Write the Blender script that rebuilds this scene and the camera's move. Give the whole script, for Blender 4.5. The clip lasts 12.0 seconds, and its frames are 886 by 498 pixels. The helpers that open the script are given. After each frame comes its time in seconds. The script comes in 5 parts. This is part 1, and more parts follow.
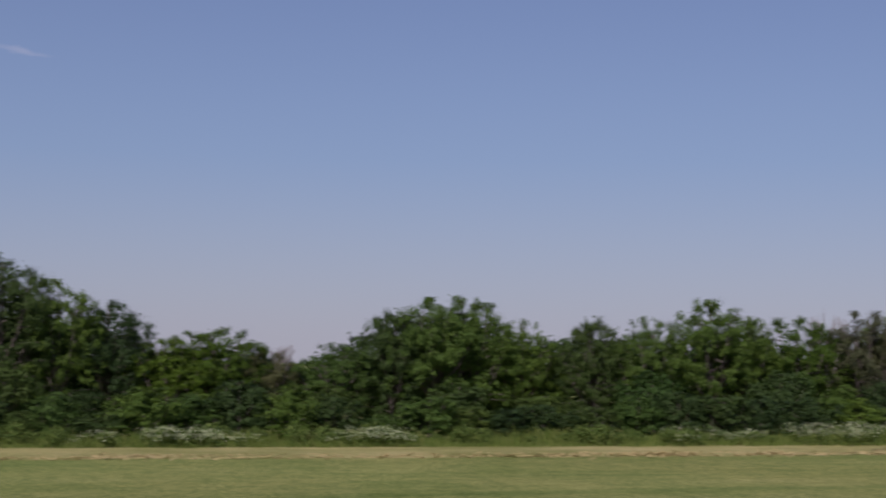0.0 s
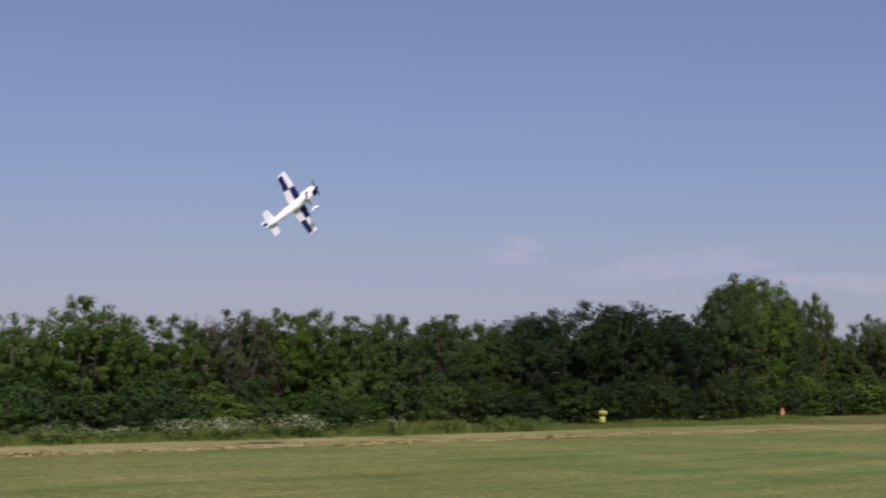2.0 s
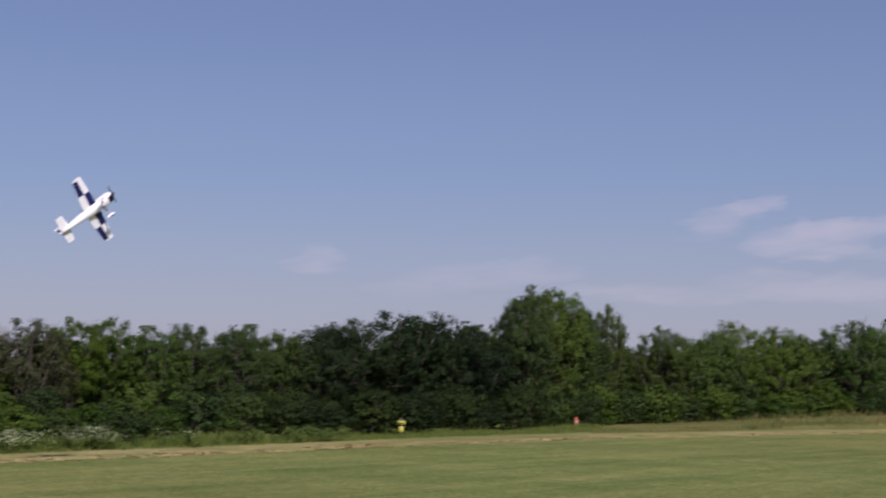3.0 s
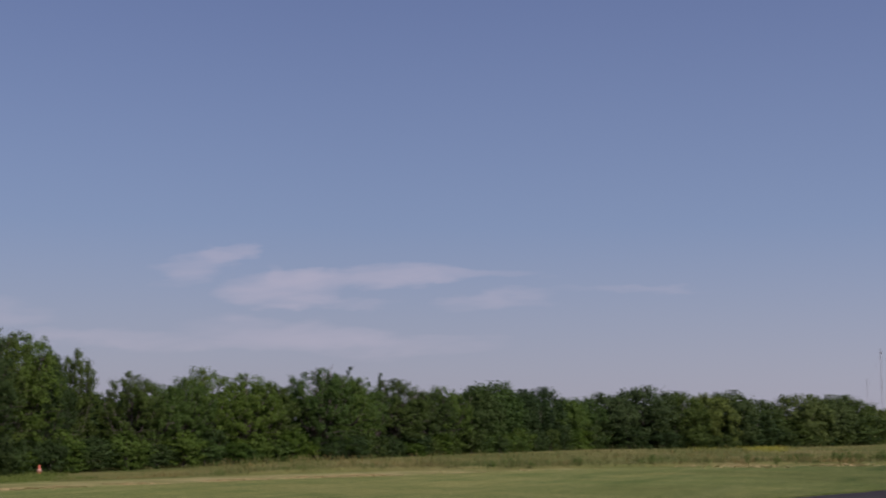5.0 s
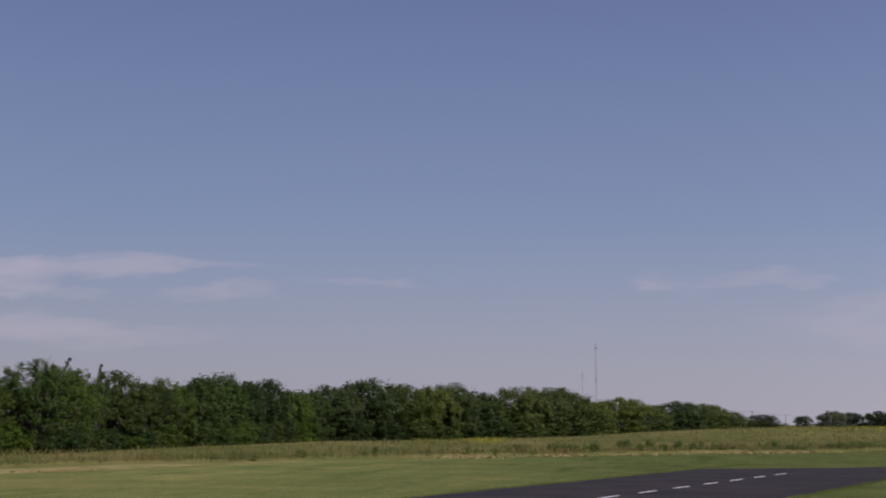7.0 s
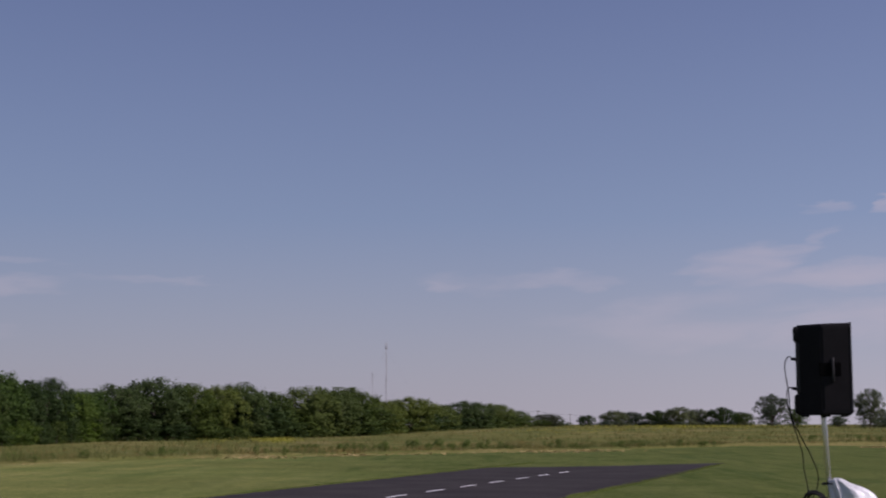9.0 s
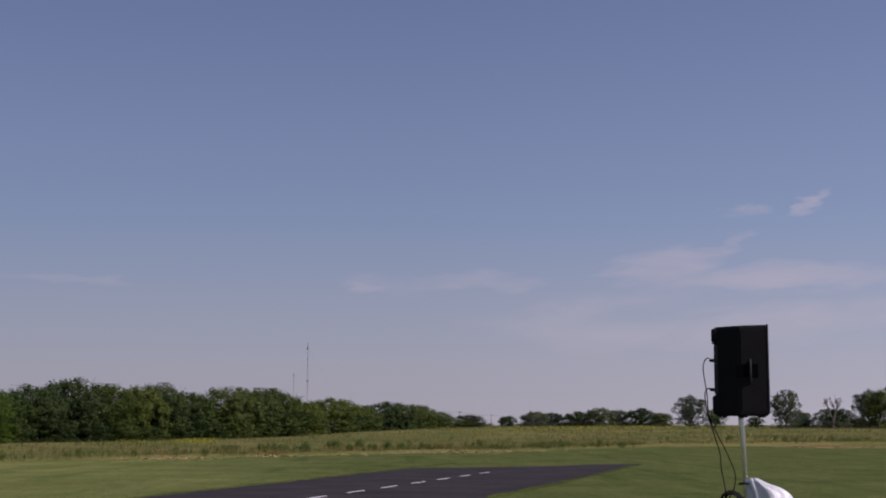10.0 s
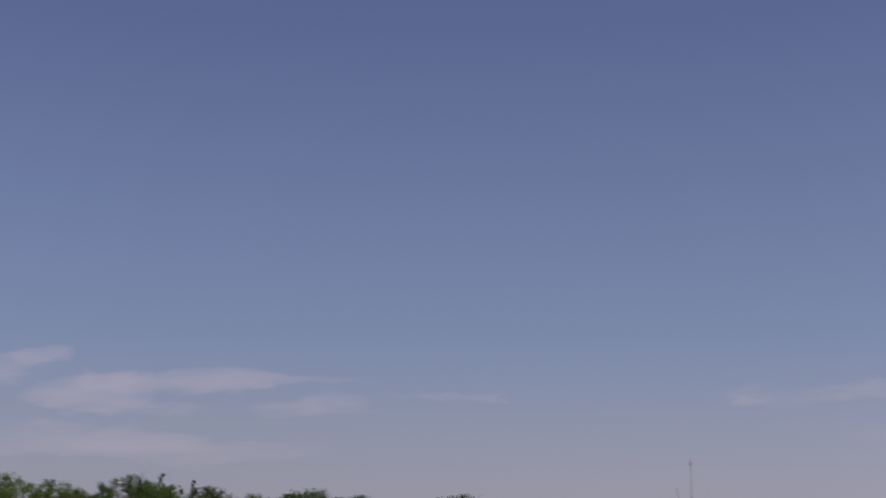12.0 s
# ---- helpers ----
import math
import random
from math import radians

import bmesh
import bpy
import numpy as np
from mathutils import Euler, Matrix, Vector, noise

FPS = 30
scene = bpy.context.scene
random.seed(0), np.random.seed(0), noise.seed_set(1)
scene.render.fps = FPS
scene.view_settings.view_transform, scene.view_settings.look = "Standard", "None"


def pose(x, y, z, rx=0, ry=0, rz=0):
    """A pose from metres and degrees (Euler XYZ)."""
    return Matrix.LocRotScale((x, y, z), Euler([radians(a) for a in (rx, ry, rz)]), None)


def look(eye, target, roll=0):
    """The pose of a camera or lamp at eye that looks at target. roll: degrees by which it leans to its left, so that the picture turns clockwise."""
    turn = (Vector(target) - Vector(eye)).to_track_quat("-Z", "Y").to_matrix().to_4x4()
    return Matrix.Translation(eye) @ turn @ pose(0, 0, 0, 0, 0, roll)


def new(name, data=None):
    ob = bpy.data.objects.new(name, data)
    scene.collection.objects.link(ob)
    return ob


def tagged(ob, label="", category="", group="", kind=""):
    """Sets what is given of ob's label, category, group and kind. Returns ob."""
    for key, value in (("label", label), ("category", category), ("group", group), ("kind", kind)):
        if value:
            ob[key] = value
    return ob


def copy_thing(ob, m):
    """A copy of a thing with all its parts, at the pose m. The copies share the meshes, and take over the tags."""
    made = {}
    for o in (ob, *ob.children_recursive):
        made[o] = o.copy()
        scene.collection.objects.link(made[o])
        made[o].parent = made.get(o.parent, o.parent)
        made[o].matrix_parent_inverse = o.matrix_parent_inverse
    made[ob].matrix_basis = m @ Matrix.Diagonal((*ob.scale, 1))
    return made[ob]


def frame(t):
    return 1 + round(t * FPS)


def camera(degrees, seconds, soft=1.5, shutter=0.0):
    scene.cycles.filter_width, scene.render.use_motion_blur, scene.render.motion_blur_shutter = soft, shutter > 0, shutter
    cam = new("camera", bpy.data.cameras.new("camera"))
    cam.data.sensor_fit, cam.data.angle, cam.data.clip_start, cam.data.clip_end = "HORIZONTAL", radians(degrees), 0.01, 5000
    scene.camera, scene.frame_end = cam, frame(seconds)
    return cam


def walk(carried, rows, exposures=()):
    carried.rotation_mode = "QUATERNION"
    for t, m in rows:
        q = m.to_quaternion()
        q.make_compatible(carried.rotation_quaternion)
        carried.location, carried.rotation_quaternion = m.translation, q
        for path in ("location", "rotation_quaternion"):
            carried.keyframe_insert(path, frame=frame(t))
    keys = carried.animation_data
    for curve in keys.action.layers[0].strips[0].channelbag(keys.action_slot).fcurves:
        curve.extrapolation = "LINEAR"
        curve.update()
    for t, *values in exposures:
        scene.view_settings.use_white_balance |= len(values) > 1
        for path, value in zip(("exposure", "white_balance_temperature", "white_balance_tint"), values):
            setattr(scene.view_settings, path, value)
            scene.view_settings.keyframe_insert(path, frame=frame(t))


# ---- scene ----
# The camera stands on the flight-line bank and pans with a model aeroplane.
EYE = Vector((0.0, 0.0, 3.63))


def heading(az, el, dist=1.0):
    """A point at a compass angle (degrees from +y towards +x), elevation and distance from the eye."""
    a, e = radians(az), radians(el)
    return EYE + Vector((math.sin(a) * math.cos(e), math.cos(a) * math.cos(e), math.sin(e))) * dist


def aim(t, pan, tilt, roll):
    return t, look(EYE, heading(pan, tilt, 10.0), roll)


cam = camera(34.18, 12.0, soft=1.95, shutter=0.34)
walk(cam, [
    aim(0.0, -74.435, 4.570, 0.762), aim(0.5, -67.928, 4.622, 0.701), aim(1.0, -62.241, 4.659, 0.682),
    aim(1.5, -54.664, 4.723, 0.685), aim(2.0, -49.947, 4.765, 0.633), aim(2.5, -45.335, 4.797, 0.577),
    aim(3.0, -42.009, 5.242, 0.543), aim(3.5, -35.779, 6.617, 0.448), aim(3.7, -33.414, 6.922, 0.425),
    aim(5.3, -19.290, 7.125, 0.240), aim(5.5, -18.168, 7.088, 0.233), aim(6.0, -15.450, 7.043, 0.187),
    aim(6.5, -12.579, 6.983, 0.155), aim(6.7, -11.588, 6.960, 0.140), aim(8.3, -6.098, 6.908, 0.040),
    aim(8.5, -5.037, 6.915, 0.050), aim(9.0, -2.098, 6.926, 0.003), aim(9.5, 0.000, 6.954, 0.000),
    aim(10.0, 1.002, 6.957, -0.017), aim(10.5, -0.682, 6.985, 0.032), aim(11.0, -4.391, 7.560, 0.056),
    aim(11.5, -9.284, 10.251, 0.175), aim(12.0, -14.062, 11.472, 0.304),
], exposures=[(0.0, 0.18, 5850, 28), (3.5, 0.22, 5850, 30), (5.5, -0.02, 5950, 30), (9.5, -0.06, 6050, 32), (12.0, -0.18, 6000, 32)])

# ---- sky and sun ----
SUN_AZ, SUN_EL = 118.0, 40.0


def math_node(nt, op, a, b=None, c=None):
    n = nt.nodes.new("ShaderNodeMath")
    n.operation = op
    for i, v in enumerate((a, b, c)):
        if v is None:
            continue
        if isinstance(v, (int, float)):
            n.inputs[i].default_value = v
        else:
            nt.links.new(v, n.inputs[i])
    return n.outputs[0]


def noise_node(nt, vector, scale, detail=4.0, rough=0.55, distort=0.0):
    n = nt.nodes.new("ShaderNodeTexNoise")
    n.inputs["Scale"].default_value = scale
    n.inputs["Detail"].default_value = detail
    n.inputs["Roughness"].default_value = rough
    n.inputs["Distortion"].default_value = distort
    if vector is not None:
        nt.links.new(vector, n.inputs["Vector"])
    return n.outputs["Fac"]


def ramp_node(nt, fac, stops):
    n = nt.nodes.new("ShaderNodeValToRGB")
    els = n.color_ramp.elements
    while len(els) < len(stops):
        els.new(0.5)
    for e, (p, c) in zip(els, stops):
        e.position = p
        e.color = (*c, 1.0) if len(c) == 3 else c
    nt.links.new(fac, n.inputs[0])
    return n.outputs[0]


def mix_node(nt, fac, a, b, blend="MIX"):
    n = nt.nodes.new("ShaderNodeMix")
    n.data_type = "RGBA"
    n.blend_type = blend
    for sock, v in ((n.inputs[0], fac), (n.inputs[6], a), (n.inputs[7], b)):
        if isinstance(v, (int, float)):
            sock.default_value = v
        elif isinstance(v, tuple):
            sock.default_value = (*v, 1.0)
        else:
            nt.links.new(v, sock)
    return n.outputs[2]


# thin fair-weather clouds: azimuth, elevation, half width, half height, tilt, strength
WEST_CLOUDS = ((-91.0, 11.74, 1.26, 0.19, -0.12, 0.20), (-47.3, 4.77, 1.35, 0.55, 0.00, 0.40), (-46.9, 5.11, 0.54, 0.26, 0.10, 0.15), (-39.9, 4.24, 3.37, 0.49, 0.03, 0.30),
    (-38.6, 4.70, 1.58, 0.27, 0.10, 0.12), (-34.3, 3.57, 3.36, 0.36, 0.00, 0.28), (-42.8, 3.75, 2.00, 0.40, 0.00, 0.15))
MAIN_CLOUDS = ((-30.8, 6.44, 1.87, 0.56, 0.32, 0.42), (-29.7, 6.96, 1.03, 0.33, 0.10, 0.42), (-27.6, 5.48, 2.50, 0.66, 0.02, 0.75), (-24.6, 6.08, 4.23, 0.38, 0.03, 0.62),
    (-26.4, 5.00, 3.07, 0.29, 0.00, 0.60), (-27.8, 6.16, 0.56, 0.33, 0.10, 0.30), (-20.5, 6.13, 3.15, 0.20, 0.00, 0.25), (-19.1, 5.13, 2.36, 0.36, 0.05, 0.42),
    (-27.1, 3.63, 4.82, 0.57, -0.06, 0.42), (-31.3, 3.29, 2.74, 0.28, 0.00, 0.30), (-22.0, 3.43, 3.57, 0.31, 0.00, 0.22), (-13.5, 5.59, 2.70, 0.15, 0.00, 0.12),
    (-0.7, 5.58, 2.50, 0.39, 0.00, 0.22))
EAST_CLOUDS = ((9.8, 6.27, 2.46, 0.58, 0.12, 0.50), (11.1, 6.58, 1.35, 0.29, 0.00, 0.30), (14.6, 5.64, 4.89, 0.44, 0.02, 0.70), (15.2, 4.15, 5.35, 0.61, 0.02, 0.50),
    (7.9, 5.99, 1.33, 0.20, 0.05, 0.22), (15.3, 8.57, 0.51, 0.28, 0.40, 0.55), (16.0, 8.82, 0.89, 0.15, 0.20, 0.35), (12.8, 8.35, 1.19, 0.15, 0.00, 0.28),
    (12.7, 7.14, 0.97, 0.20, 0.25, 0.20))
THIN_CLOUDS = ((2.9, 5.70, 2.48, 0.27, 0.00, 0.30), (3.3, 5.45, 0.72, 0.22, 0.10, 0.18), (-2.2, 5.44, 0.63, 0.20, 0.00, 0.22), (7.2, 4.66, 4.19, 0.49, 0.10, 0.24),
    (10.7, 3.56, 6.81, 0.62, 0.02, 0.32), (-14.1, 5.53, 3.85, 0.15, 0.00, 0.08), (4.3, 3.94, 2.68, 0.45, 0.00, 0.15))


def build_world():
    world = bpy.data.worlds.new("sky")
    scene.world = world
    world.use_nodes = True
    nt = world.node_tree
    nt.nodes.clear()
    sky = nt.nodes.new("ShaderNodeTexSky")
    sky.sky_type = "NISHITA"
    sky.sun_disc = False
    sky.sun_elevation, sky.sun_rotation = radians(SUN_EL), radians(SUN_AZ)
    sky.altitude, sky.air_density, sky.dust_density, sky.ozone_density = 250, 1.0, 1.6, 1.5
    co = nt.nodes.new("ShaderNodeTexCoord")
    sep = nt.nodes.new("ShaderNodeSeparateXYZ")
    nt.links.new(co.outputs["Generated"], sep.inputs[0])
    az = math_node(nt, "MULTIPLY", math_node(nt, "ARCTAN2", sep.outputs[0], sep.outputs[1]), 57.2958)
    el = math_node(nt, "MULTIPLY", math_node(nt, "ARCSINE", sep.outputs[2]), 57.2958)
    # streaky cloud texture in degrees
    comb = nt.nodes.new("ShaderNodeCombineXYZ")
    nt.links.new(math_node(nt, "MULTIPLY", az, 0.30), comb.inputs[0])
    nt.links.new(math_node(nt, "MULTIPLY_ADD", el, 1.15, math_node(nt, "MULTIPLY", az, -0.05)), comb.inputs[1])
    streak = noise_node(nt, comb.outputs[0], 0.8, 4.0, 0.5, 0.6)
    soft = math_node(nt, "MULTIPLY_ADD", streak, 2.0, -0.5)
    # ragged edges: the clouds' outlines wander with the streaks
    wander = nt.nodes.new("ShaderNodeTexNoise")
    wander.inputs["Scale"].default_value, wander.inputs["Detail"].default_value = 1.3, 5.0
    nt.links.new(comb.outputs[0], wander.inputs["Vector"])
    wsep = nt.nodes.new("ShaderNodeSeparateColor")
    nt.links.new(wander.outputs["Color"], wsep.inputs[0])
    az_w = math_node(nt, "ADD", az, math_node(nt, "MULTIPLY_ADD", wsep.outputs[0], 4.0, -2.0))
    el_w = math_node(nt, "ADD", el, math_node(nt, "MULTIPLY_ADD", wsep.outputs[1], 1.3, -0.65))
    total = None
    for a0, e0, wa, we, tilt, s in WEST_CLOUDS + MAIN_CLOUDS + EAST_CLOUDS + THIN_CLOUDS:
        da = math_node(nt, "SUBTRACT", az_w, a0)
        de = math_node(nt, "SUBTRACT", math_node(nt, "SUBTRACT", el_w, e0), math_node(nt, "MULTIPLY", da, tilt))
        x = math_node(nt, "POWER", math_node(nt, "ABSOLUTE", math_node(nt, "DIVIDE", da, wa * 1.15)), 2.0)
        y = math_node(nt, "POWER", math_node(nt, "ABSOLUTE", math_node(nt, "DIVIDE", de, we * 1.35)), 2.0)
        body = math_node(nt, "SUBTRACT", 1.0, math_node(nt, "ADD", x, y))
        lump = math_node(nt, "MULTIPLY", math_node(nt, "POWER", math_node(nt, "MAXIMUM", body, 0.0), 1.5), s)
        total = lump if total is None else math_node(nt, "ADD", total, lump)
    cover = nt.nodes.new("ShaderNodeClamp")
    thick = math_node(nt, "MULTIPLY", total, math_node(nt, "MULTIPLY", math_node(nt, "MAXIMUM", soft, 0.0), 1.8))
    nt.links.new(math_node(nt, "MULTIPLY", math_node(nt, "DIVIDE", thick, math_node(nt, "ADD", thick, 0.7)), 0.85), cover.inputs[0])
    cover.inputs[2].default_value = 0.6
    # summer haze: pale and lilac at the horizon, bluer and thinner higher up, brighter towards the sun
    up = math_node(nt, "DIVIDE", math_node(nt, "MAXIMUM", el, 0.0), 30.0)
    haze = ramp_node(nt, up, [(0.0, (0.59, 0.59, 0.575)), (0.08, (0.51, 0.55, 0.575)), (0.27, (0.325, 0.44, 0.57)), (0.67, (0.20, 0.262, 0.445)), (1.0, (0.12, 0.19, 0.38))])
    around = ramp_node(nt, math_node(nt, "MULTIPLY_ADD", az, 1 / 360, 0.5), [(0.0, (0.45,) * 3), (0.25, (0.455,) * 3), (0.333, (0.475,) * 3), (0.43, (0.472,) * 3), (0.5, (0.53,) * 3), (0.556, (0.64,) * 3), (0.83, (0.72,) * 3), (1.0, (0.45,) * 3)])
    bright = mix_node(nt, 1.0, mix_node(nt, 1.0, haze, around, "MULTIPLY"), (20.0, 20.0, 20.0), "MULTIPLY")
    share = ramp_node(nt, up, [(0.0, (0.85, 0.85, 0.85)), (0.35, (HAZE, HAZE, HAZE)), (1.0, (0.3, 0.3, 0.3))])
    hazed = mix_node(nt, share, sky.outputs[0], bright)
    col = mix_node(nt, cover.outputs[0], hazed, CLOUD_COL)
    bg = nt.nodes.new("ShaderNodeBackground")
    nt.links.new(col, bg.inputs[0])
    bg.inputs[1].default_value = SKY
    out = nt.nodes.new("ShaderNodeOutputWorld")
    nt.links.new(bg.outputs[0], out.inputs[0])


SKY, HAZE = 0.066, 0.55
CLOUD_COL = (7.3, 6.9, 6.8)
build_world()
sun = new("sun", bpy.data.lights.new("sun", "SUN"))
sun.data.energy, sun.data.angle, sun.data.color = 3.8, radians(0.53), (1.0, 0.94, 0.84)
sun.matrix_world = look(Vector((0, 0, 0)), -(heading(SUN_AZ, SUN_EL) - EYE))

# ---- materials ----


def material(name, rough=0.7, metal=0.0, spec=0.3):
    m = bpy.data.materials.new(name)
    m.use_nodes = True
    b = m.node_tree.nodes["Principled BSDF"]
    b.inputs["Roughness"].default_value = rough
    b.inputs["Metallic"].default_value = metal
    b.inputs["Specular IOR Level"].default_value = spec
    return m, m.node_tree, b


def bump(nt, b, height, strength, dist):
    n = nt.nodes.new("ShaderNodeBump")
    n.inputs["Strength"].default_value = strength
    n.inputs["Distance"].default_value = dist
    nt.links.new(height, n.inputs["Height"])
    nt.links.new(n.outputs[0], b.inputs["Normal"])


def place_vec(nt, sx=1.0, sy=1.0, sz=1.0, coord="Object"):
    co = nt.nodes.new("ShaderNodeTexCoord")
    mp = nt.nodes.new("ShaderNodeMapping")
    mp.inputs["Scale"].default_value = (sx, sy, sz)
    nt.links.new(co.outputs[coord], mp.inputs[0])
    return mp.outputs[0]


def plain(name, col, rough=0.6, metal=0.0, spec=0.4, vary=0.12, scale=8.0):
    """Paint, plastic or metal with faint dirt at two scales."""
    m, nt, b = material(name, rough, metal, spec)
    v = place_vec(nt)
    n = mix_node(nt, 0.5, noise_node(nt, v, scale, 5), noise_node(nt, v, scale * 9, 3))
    lo, hi = tuple(c * (1 - vary) for c in col), tuple(min(1, c * (1 + vary)) for c in col)
    nt.links.new(ramp_node(nt, n, [(0.3, lo), (0.7, hi)]), b.inputs["Base Color"])
    return m


def lawn_material():
    m, nt, b = material("mown_grass", 0.95, 0, 0.02)
    broad = noise_node(nt, place_vec(nt, 0.03, 0.03, 0.03), 1.0, 4)
    streak = noise_node(nt, place_vec(nt, 0.5, 0.07, 1), 1.0, 4, 0.6)
    fine = noise_node(nt, place_vec(nt, 1, 1, 1), 6.0, 5, 0.75)
    base = ramp_node(nt, streak, [(0.30, (0.144, 0.170, 0.048)), (0.52, (0.165, 0.188, 0.056)), (0.72, (0.190, 0.206, 0.068))])
    dry = mix_node(nt, ramp_node(nt, broad, [(0.42, (0, 0, 0)), (0.7, (0.45, 0.45, 0.45))]), base, (0.20, 0.18, 0.06))
    co = nt.nodes.new("ShaderNodeTexCoord")
    sp = nt.nodes.new("ShaderNodeSeparateXYZ")
    nt.links.new(co.outputs["Object"], sp.inputs[0])
    # greener towards the flight line, drier out along the hedge
    across = math_node(nt, "MULTIPLY_ADD", sp.outputs[0], 0.0275, math_node(nt, "MULTIPLY_ADD", sp.outputs[1], 0.0035, 0.55))
    lush = ramp_node(nt, math_node(nt, "MULTIPLY_ADD", broad, 0.9, math_node(nt, "SUBTRACT", across, 0.36)), [(0.0, (0, 0, 0)), (1.0, (0.82, 0.82, 0.82))])
    dry = mix_node(nt, lush, dry, ramp_node(nt, streak, [(0.3, (0.060, 0.085, 0.020)), (0.7, (0.088, 0.108, 0.033))]))
    plots = noise_node(nt, place_vec(nt, 0.10, 0.14, 1), 1.0, 5, 0.65)
    dry = mix_node(nt, 0.45, dry, ramp_node(nt, plots, [(0.36, (0.60, 0.74, 0.58)), (0.5, (1.0, 1.0, 1.0)), (0.64, (1.38, 1.25, 1.35))]), "MULTIPLY")
    tufts = noise_node(nt, place_vec(nt, 1.1, 0.3, 1), 1.0, 5, 0.7)
    dry = mix_node(nt, 0.25, dry, ramp_node(nt, tufts, [(0.36, (0.62, 0.72, 0.60)), (0.5, (1.0, 1.0, 1.0)), (0.64, (1.36, 1.28, 1.32))]), "MULTIPLY")
    swath = noise_node(nt, place_vec(nt, 0.30, 0.035, 1), 1.0, 3, 0.55, 0.4)
    dry = mix_node(nt, 0.8, dry, ramp_node(nt, swath, [(0.33, (0.66, 0.78, 0.70)), (0.44, (1.0, 1.0, 1.0)), (0.58, (1.0, 1.0, 1.0)), (0.68, (1.22, 1.14, 1.16))]), "MULTIPLY")
    mid = noise_node(nt, place_vec(nt, 1, 1, 1), 1.5, 6, 0.8)
    dry = mix_node(nt, 0.55, dry, ramp_node(nt, mid, [(0.36, (0.48, 0.57, 0.48)), (0.5, (1.0, 1.0, 1.0)), (0.64, (1.5, 1.36, 1.4))]), "MULTIPLY")
    col = mix_node(nt, 0.75, dry, ramp_node(nt, fine, [(0.34, (0.45, 0.50, 0.40)), (0.66, (1.45, 1.4, 1.4))]), "MULTIPLY")
    nt.links.new(col, b.inputs["Base Color"])
    bump(nt, b, noise_node(nt, place_vec(nt), 6.0, 5, 0.7), 0.7, 0.06)
    return m


def meadow_material():
    m, nt, b = material("meadow_ground", 0.95, 0, 0.02)
    n1 = noise_node(nt, place_vec(nt, 0.05, 0.05, 1), 1.0, 5)
    n2 = noise_node(nt, place_vec(nt), 1.3, 5, 0.7)
    col = mix_node(nt, 0.5, ramp_node(nt, n1, [(0.36, (0.105, 0.12, 0.034)), (0.52, (0.155, 0.155, 0.048)), (0.66, (0.215, 0.185, 0.072))]),
                   ramp_node(nt, n2, [(0.3, (0.5, 0.55, 0.45)), (0.7, (1.3, 1.25, 1.2))]), "MULTIPLY")
    nt.links.new(col, b.inputs["Base Color"])
    bump(nt, b, n2, 1.0, 0.3)
    return m


def hay_material(name, stops, regrown=None):
    m, nt, b = material(name, 0.95, 0, 0.03)
    n1 = noise_node(nt, place_vec(nt, 0.5, 0.15, 1), 1.0, 5, 0.65)
    n2 = noise_node(nt, place_vec(nt), 4.0, 5, 0.7)
    dry = ramp_node(nt, n1, stops)
    if regrown:
        co = nt.nodes.new("ShaderNodeTexCoord")
        sp = nt.nodes.new("ShaderNodeSeparateXYZ")
        nt.links.new(co.outputs["Object"], sp.inputs[0])
        late = math_node(nt, "MULTIPLY", math_node(nt, "MINIMUM", math_node(nt, "MAXIMUM", math_node(nt, "MULTIPLY_ADD", sp.outputs[1], 0.02, -2.2), 0.0), 1.0), 0.10)
        green = ramp_node(nt, math_node(nt, "ADD", noise_node(nt, place_vec(nt, 0.09, 0.09, 1), 1.0, 5, 0.65), late), [(0.42, (0, 0, 0)), (0.56, (0.95, 0.95, 0.95))])
        dry = mix_node(nt, mix_node(nt, 1.0, green, ramp_node(nt, math_node(nt, "MULTIPLY_ADD", sp.outputs[1], 0.02, -2.0), [(0.0, (0.48, 0.48, 0.48)), (1.0, (1, 1, 1))]), "MULTIPLY"), dry, regrown)
    nt.links.new(mix_node(nt, 0.6, dry, ramp_node(nt, n2, [(0.3, (0.55, 0.55, 0.5)), (0.7, (1.25, 1.25, 1.2))]), "MULTIPLY"), b.inputs["Base Color"])
    bump(nt, b, n2, 0.8, 0.08)
    return m


